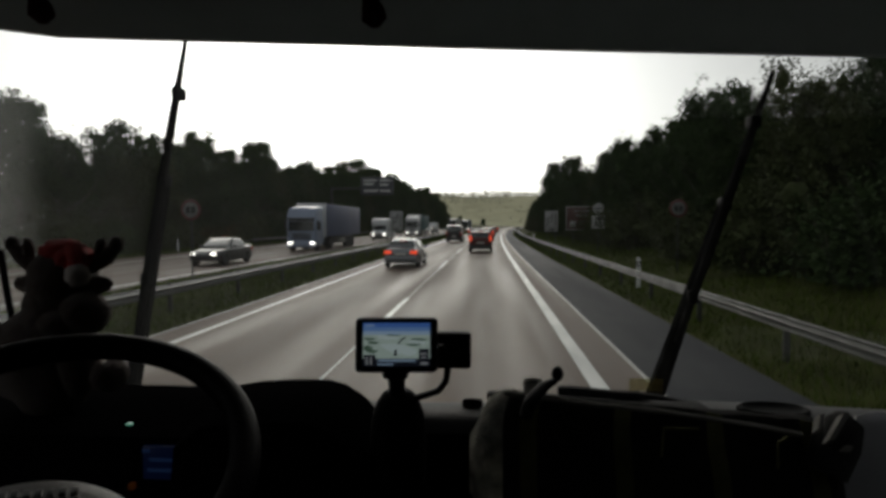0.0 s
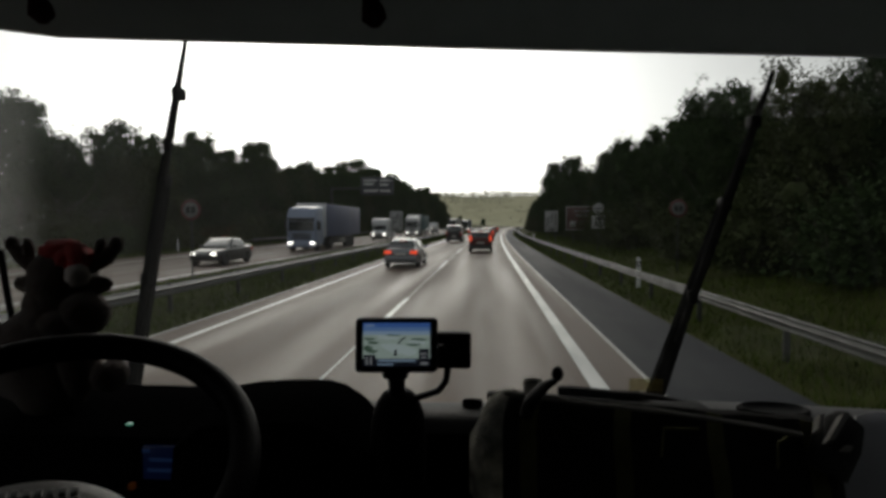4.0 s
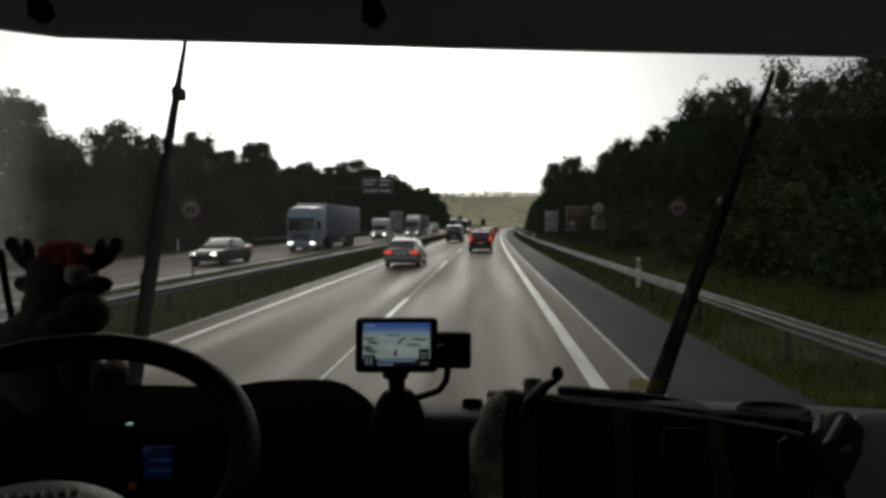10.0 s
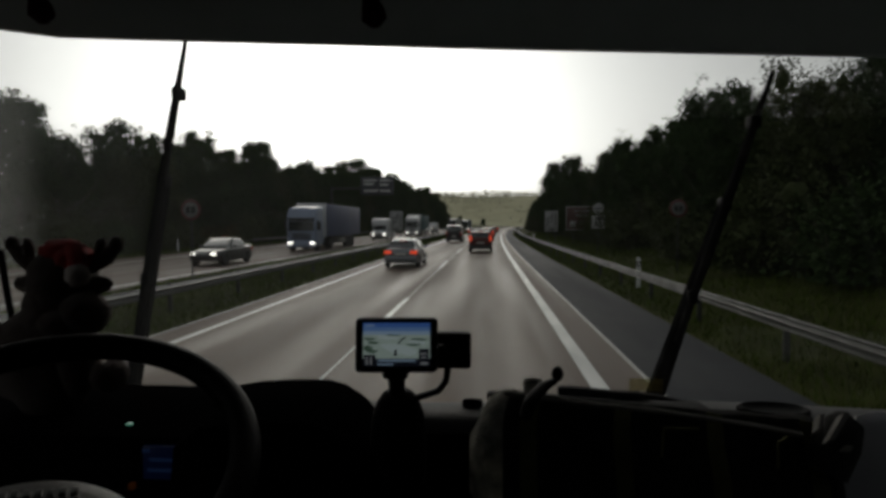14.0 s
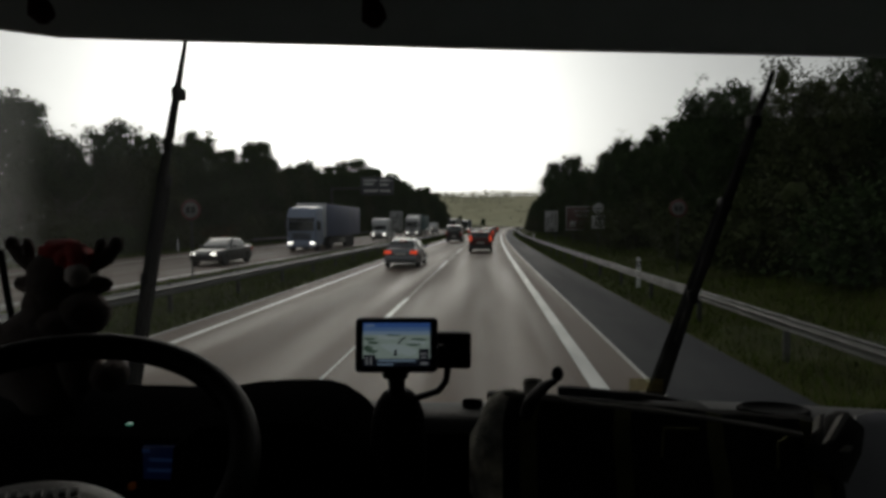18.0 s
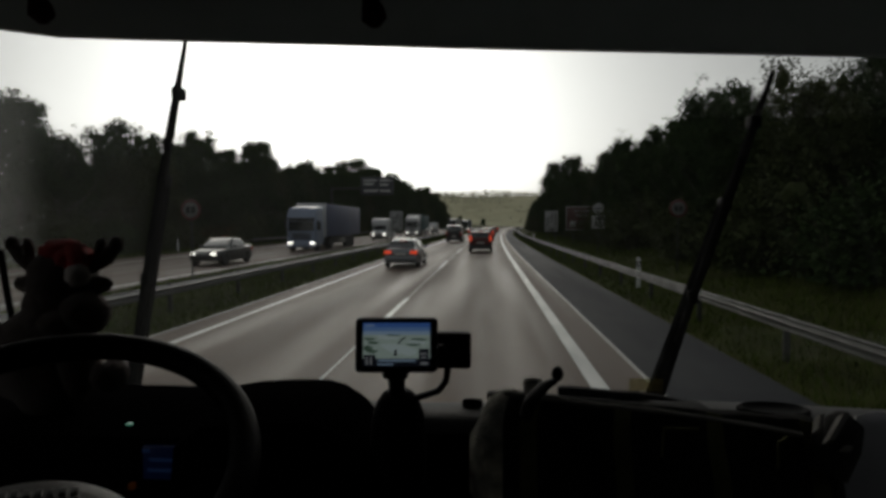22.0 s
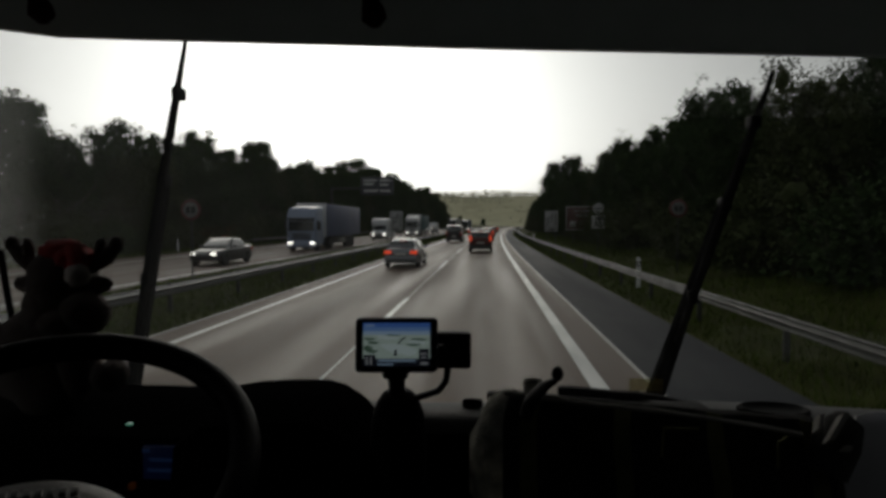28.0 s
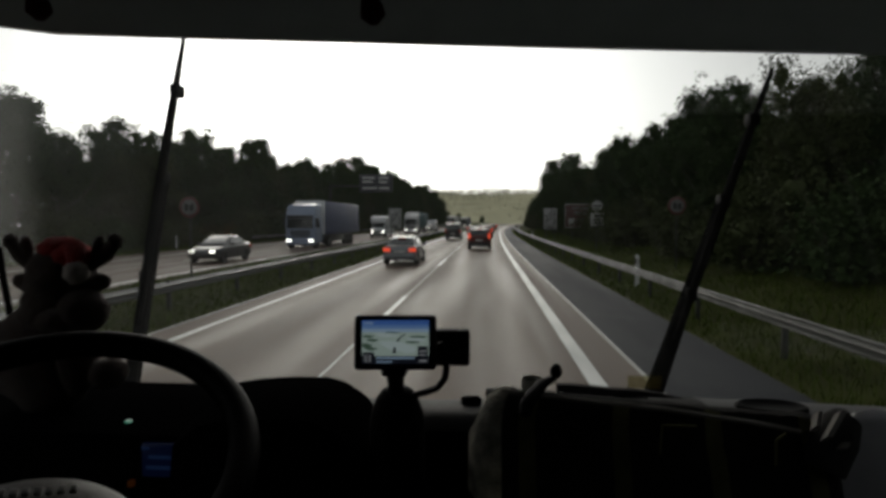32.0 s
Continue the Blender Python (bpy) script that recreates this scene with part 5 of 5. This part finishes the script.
# mirror bracket outside the corner of the windscreen
bm = bmesh.new()
tube(bm, [(-1.085, 1.30, 1.90), (-1.095, 1.30, 1.98), (-1.108, 1.30, 2.06), (-1.118, 1.30, 2.14)], 0.0075, 8)
tube(bm, [(-1.085, 1.30, 1.90), (-1.10, 1.31, 1.84), (-1.15, 1.33, 1.80)], 0.0075, 8)
part("mirror_bracket", bm, "wiper", cab)

# ---- things on the dashboard ----
gps = thing("navigation_device", "black satellite navigation device showing a map on a dash mount", "navigation device", pose(-0.147, 0.95, 1.80))


def local_part(name, bm, mat, parent, label="", origin=(-0.147, 0.95, 1.80)):
    bmesh.ops.translate(bm, verts=bm.verts, vec=-Vector(origin))
    return part(name, bm, mat, parent, label)


tilt = Matrix.Translation((-0.1435, 0.94, 2.0075)) @ Matrix.Rotation(radians(4.2), 4, "Z") @ Matrix.Rotation(radians(-8), 4, "X")
bm = bmesh.new()
box(bm, -0.0655, 0.0655, -0.008, 0.012, -0.0435, 0.0435, 0.007, 3, tilt)
body = local_part("housing", bm, "gps_body", gps)
X0, X1, Z0, Z1 = -0.0525, 0.0535, -0.033, 0.0352
ZONES = [("sky_zone", X0, X1, 0.0280, Z1, "map_sky", 0), ("low_sky_zone", X0, X1, 0.0220, 0.0280, "map_azure", 0), ("haze_zone", X0, X1, 0.0165, 0.0220, "map_haze", 0), ("land_zone", X0, X1, -0.021, 0.0165, "map_land", 0),
         ("bar_zone", X0, X1, Z0, -0.021, "map_dark", 2), ("text_bar", -0.029, 0.031, -0.0252, -0.0228, "map_haze", 3), ("text_bar", -0.029, -0.004, -0.0308, -0.0288, "map_haze", 3),
         ("icon", -0.0507, -0.0324, -0.033, -0.0150, "map_dark", 3), ("icon", 0.0362, 0.0517, -0.033, -0.0056, "map_dark", 3),
         ("icon_line", -0.0475, -0.0445, -0.030, -0.019, "map_pale", 4), ("icon_line", -0.0410, -0.0380, -0.030, -0.019, "map_pale", 4),
         ("icon_line", 0.0385, 0.0490, -0.0145, -0.0120, "map_pale", 4), ("icon_line", 0.0400, 0.0470, -0.0205, -0.0175, "map_pale", 4),
         ("icon_line", 0.0385, 0.0500, -0.0300, -0.0265, "map_pale", 4), ("text_bar", -0.0500, -0.0350, 0.0295, 0.0320, "map_haze", 1)]
for name, x0, x1, z0, z1, mat, lift in ZONES:
    bm = bmesh.new()
    box(bm, x0, x1, -0.0092 - 0.0004 * lift, -0.0070, z0, z1, 0, m=tilt)
    local_part(name, bm, mat, body)
for name, mat, y, items in (("mist_zone", "map_mist", -0.0094, ((-0.008, -0.006, 0.030, 0.009), (0.012, -0.010, 0.022, 0.008), (-0.02, 0.012, 0.028, 0.0035), (0.03, 0.004, 0.018, 0.004))),):
    bm = bmesh.new()
    for x, z, rx, rz in items:
        blob(bm, tilt @ Vector((x, y, z)), (rx, 0.0005, rz), sub=2)
    local_part(name, bm, mat, body)
bm = bmesh.new()
for x, z, rx, rz in ((-0.042, 0.010, 0.009, 0.0022), (-0.036, 0.004, 0.009, 0.0024), (-0.0445, -0.005, 0.007, 0.0050), (-0.038, -0.0095, 0.009, 0.0028),
                     (0.036, 0.009, 0.015, 0.002), (0.028, 0.001, 0.012, 0.0018), (-0.005, 0.0155, 0.012, 0.0014)):
    blob(bm, tilt @ Vector((x, -0.0097, z)), (rx, 0.0006, rz), rough=0.5, sub=2)
local_part("wood_zone", bm, "map_wood", body)
bm = bmesh.new()
tube(bm, [tilt @ Vector((x, -0.0100, z)) for x, z in ((-0.001, -0.013), (0.0, -0.006), (0.003, 0.001), (0.008, 0.008), (0.016, 0.0135))], [0.0020, 0.0017, 0.0014, 0.0011, 0.0008], 8, 0.2)
blob(bm, tilt @ Vector((-0.001, -0.0102, -0.0145)), (0.004, 0.0008, 0.0022), sub=1)
local_part("route_line", bm, "map_dark", body)
bm = bmesh.new()
box(bm, -0.169, -0.127, 0.945, 0.975, 1.949, 1.972, 0.006)
tube(bm, [(-0.148, 0.965, 1.955), (-0.148, 0.97, 1.93), (-0.147, 0.985, 1.905)], [0.016, 0.013, 0.017], 12)
local_part("arm", bm, "gps_body", gps)
bm = bmesh.new()
lathe(bm, [(0.016, 0.076), (0.026, 0.070), (0.036, 0.056), (0.043, 0.036), (0.047, 0.012), (0.047, -0.03), (0.046, -0.08)], 28, Matrix.Translation((-0.149, 0.995, 1.845)))
local_part("mount_base", bm, "rubber", gps, "black suction mount base")
bm = bmesh.new()
tube(bm, [(-0.074, 0.955, 2.005), (-0.066, 0.955, 1.985), (-0.063, 0.955, 1.965), (-0.066, 0.96, 1.945), (-0.078, 0.965, 1.928), (-0.098, 0.975, 1.918), (-0.115, 0.98, 1.912), (-0.13, 0.99, 1.90)],
     0.0055, 8)
local_part("cable", bm, "rubber", gps, "black power cable")

dcam = thing("dash_camera", "small black dash camera beside the navigation device", "dash camera", pose(-0.055, 1.0, 1.81))
bm = bmesh.new()
box(bm, -0.087, -0.0265, 0.992, 1.022, 1.957, 2.018, 0.006, 3)
local_part("housing", bm, "gps_body", dcam, origin=(-0.055, 1.0, 1.81))
bm = bmesh.new()
lathe(bm, [(0.001, 0.012), (0.012, 0.012), (0.014, 0.0)], 18, Matrix.Translation((-0.057, 1.022, 1.992)) @ Matrix.Rotation(radians(-90), 4, "X"))
local_part("lens", bm, "car_glass", dcam, origin=(-0.055, 1.0, 1.81))
bm = bmesh.new()
tube(bm, [(-0.08, 1.008, 1.99), (-0.11, 1.008, 1.985), (-0.14, 1.0, 1.975), (-0.148, 0.985, 1.93)], 0.007, 8)
local_part("stand", bm, "gps_body", dcam, origin=(-0.055, 1.0, 1.81))

# plush reindeer sitting on the dash
bm = bmesh.new()
C = Vector((-0.79, 1.06, 0))
def at(x, z, y=0.0):
    return (C.x + x, C.y + y, z)
blob(bm, at(-0.035, 1.945), (0.090, 0.075, 0.105), 0, 0.15)
blob(bm, at(-0.005, 2.03), (0.07, 0.065, 0.07), 0, 0.15)
blob(bm, at(0.0, 2.085), (0.062, 0.06, 0.075), 0, 0.15)
blob(bm, at(0.062, 2.037, -0.03), (0.042, 0.045, 0.040), 0, 0.12)
blob(bm, at(0.03, 2.022, -0.045), (0.04, 0.04, 0.026), 0, 0.12)
for sx in (-1, 1):
    blob(bm, at(sx * 0.068, 2.087), (0.028, 0.016, 0.017), 0, 0.1, m=Matrix.Rotation(-0.15 * sx, 3, "Y"))
    tube(bm, [at(sx * 0.045, 2.115), at(sx * 0.062, 2.125), at(sx * 0.084 + 0.004, 2.140), at(sx * 0.102 + 0.004, 2.162)], [0.013, 0.015, 0.015, 0.011], 10)
    blob(bm, at(sx * 0.070 + 0.004, 2.152), (0.010, 0.012, 0.022), 0, 0.1, m=Matrix.Rotation(0.2 * sx, 3, "Y"))
    blob(bm, at(sx * 0.102 + 0.004, 2.162), (0.012, 0.013, 0.015), 0, 0.1)
    blob(bm, at(sx * 0.075 + 0.032, 1.925, -0.03), (0.030, 0.040, 0.028), 0, 0.1)
    blob(bm, at(sx * 0.08 - 0.04, 1.95, -0.02), (0.035, 0.04, 0.07), 0, 0.1)
blob(bm, at(0.000, 2.142), (0.038, 0.042, 0.030), 1, 0.15)
blob(bm, at(0.030, 2.134, -0.01), (0.038, 0.038, 0.026), 1, 0.15)
tube(bm, [at(0.04, 2.15, -0.02), at(0.058, 2.138, -0.04), at(0.062, 2.12, -0.05)], [0.02, 0.016, 0.012], 10, 1.0, 1)
blob(bm, at(0.066, 2.109, -0.052), (0.0215, 0.02, 0.020), 2, 0.2)
part("plush_reindeer", bm, ["plush", "plush_red", "plush_light"], None)
tagged(bpy.data.objects["plush_reindeer"], "brown plush reindeer toy with a red hat on the dashboard", "plush toy")

# folded quilted jacket over the passenger's side of the dash
bm = bmesh.new()
nx, ny = 44, 22
grid = []
for j in range(ny + 1):
    v = j / ny
    line = []
    for i in range(nx + 1):
        w = i / nx
        left = -0.030 + 0.020 * rise((0.50 - v) / 0.20)
        x = left + (0.605 - left) * w
        top = 1.905 - 0.045 * w
        if v < 0.35:
            q = v / 0.35
            y, z = 1.20 - 0.14 * q, 1.812 + (top - 1.812) * math.sin(q * math.pi / 2)
        else:
            q = (v - 0.35) / 0.65
            y, z = 1.06 - 0.10 * math.sin(q * math.pi / 2) , top - 0.36 * q ** 1.3
        edge = min(1.0, w / 0.10, (1 - w) / 0.06)
        edge = math.sqrt(max(0.0, 1 - (1 - edge) ** 2))
        z = 1.80 + (z - 1.80) * (0.25 + 0.75 * edge) if z > 1.80 else z
        y = y + (1 - edge) * 0.06
        f = 0.007 * noise.noise(Vector((x * 14, v * 6, 0))) + 0.004 * noise.noise(Vector((x * 40, v * 15, 3)))
        seam_line = abs((w * 4.0) % 1 - 0.5)
        f -= 0.006 * max(0, 1 - seam_line / 0.03) if v > 0.36 else 0
        if w < 0.14:
            f += (0.013 * noise.noise(Vector((x * 30, v * 9, 7))) + 0.006 * noise.noise(Vector((x * 70, v * 26, 1)))) * (1 - w / 0.14)
        line.append(bm.verts.new((x, y - f, z + f)))
    grid.append(line)
for j in range(ny):
    for i in range(nx):
        f = bm.faces.new((grid[j][i], grid[j][i + 1], grid[j + 1][i + 1], grid[j + 1][i]))
        w, v = i / nx, j / ny
        f.material_index = 2 if w < 0.09 and v < 0.72 else (1 if abs((w * 4.0) % 1 - 0.62) < 0.10 and 0.36 < v else 0)
bmesh.ops.solidify(bm, geom=bm.faces[:], thickness=0.006)
jacket = part("jacket", bm, ["cloth", "cloth_olive", "cloth_roll"])
tagged(jacket, "dark quilted jacket with olive checks folded over the dashboard", "jacket")
bm = bmesh.new()
tube(bm, [(0.03, 1.05, 1.902), (0.15, 1.035, 1.893), (0.3, 1.03, 1.882), (0.45, 1.03, 1.862), (0.53, 1.035, 1.846)], 0.004, 8)
part("piping", bm, "cloth_beige", jacket)
bm = bmesh.new()
tube(bm, [(0.606, 1.060, 1.872), (0.598, 1.040, 1.862), (0.578, 1.022, 1.838), (0.556, 1.015, 1.79)], [0.014, 0.030, 0.036, 0.034], 14, 0.8)
part("sleeve", bm, "cloth", jacket, "dark rolled sleeve end")
for quad in (((0.5275, 0.985, 1.872), (0.5340, 0.985, 1.872), (0.5450, 1.000, 1.892), (0.5380, 1.000, 1.892)),
             ((0.5410, 0.980, 1.856), (0.5500, 0.980, 1.856), (0.5870, 1.005, 1.893), (0.5770, 1.005, 1.893)),
             ((0.5640, 0.982, 1.838), (0.5750, 0.982, 1.838), (0.5820, 0.986, 1.846), (0.5740, 0.986, 1.848))):
    panel(jacket, "stripe", quad, "cloth_pale", 0.003, "pale stripe on the sleeve")

for pts in (((0.285, 0.985, 1.82), (0.290, 0.992, 1.866), (0.345, 0.992, 1.866)), ((0.462, 0.972, 1.812), (0.466, 0.982, 1.85), (0.485, 0.99, 1.858))):
    bm = bmesh.new()
    tube(bm, pts, 0.0022, 6)
    part("pocket_seam", bm, "cloth_olive", jacket)
# strap and round box lying on the jacket
strap = thing("strap", "dark twisted strap with a rounded end on the jacket", "strap", pose(0.1, 1.08, 1.88))
bm = bmesh.new()
tube(bm, [(0.066, 0.990, 1.878), (0.070, 1.002, 1.892), (0.080, 1.02, 1.902), (0.1, 1.055, 1.914), (0.122, 1.08, 1.918)], [0.010, 0.014, 0.014, 0.012, 0.008], 10, 0.6)
local_part("webbing", bm, "wiper", strap, origin=(0.1, 1.08, 1.88))
bm = bmesh.new()
blob(bm, (0.128, 1.09, 1.928), (0.011, 0.010, 0.014), 0, 0.1)
local_part("end_knob", bm, "rubber", strap, origin=(0.1, 1.08, 1.88))
tin = thing("round_box", "small round tub with a pale rim on the dashboard", "box", pose(0.091, 1.17, 1.806))
bm = bmesh.new()
lathe(bm, [(0.001, 0.074), (0.015, 0.075), (0.017, 0.088), (0.0195, 0.089), (0.0205, 0.084), (0.021, 0.0)], 28)
part("tub", bm, "cloth_beige", tin)
bm = bmesh.new()
lathe(bm, [(0.001, 0.083), (0.0145, 0.083), (0.0150, 0.076)], 24)
part("lid", bm, "rubber", tin, "dark sunken lid")
clip = thing("clip", "small black plastic clip at the end of the jacket", "clip", pose(0.014, 1.13, 1.806))
bm = bmesh.new()
box(bm, -0.010, 0.014, -0.012, 0.012, 0.0, 0.072, 0.004)
part("body", bm, "rubber", clip)
bm = bmesh.new()
box(bm, -0.013, 0.020, -0.016, 0.016, 0.062, 0.074, 0.003)
part("jaw", bm, "rubber", clip)
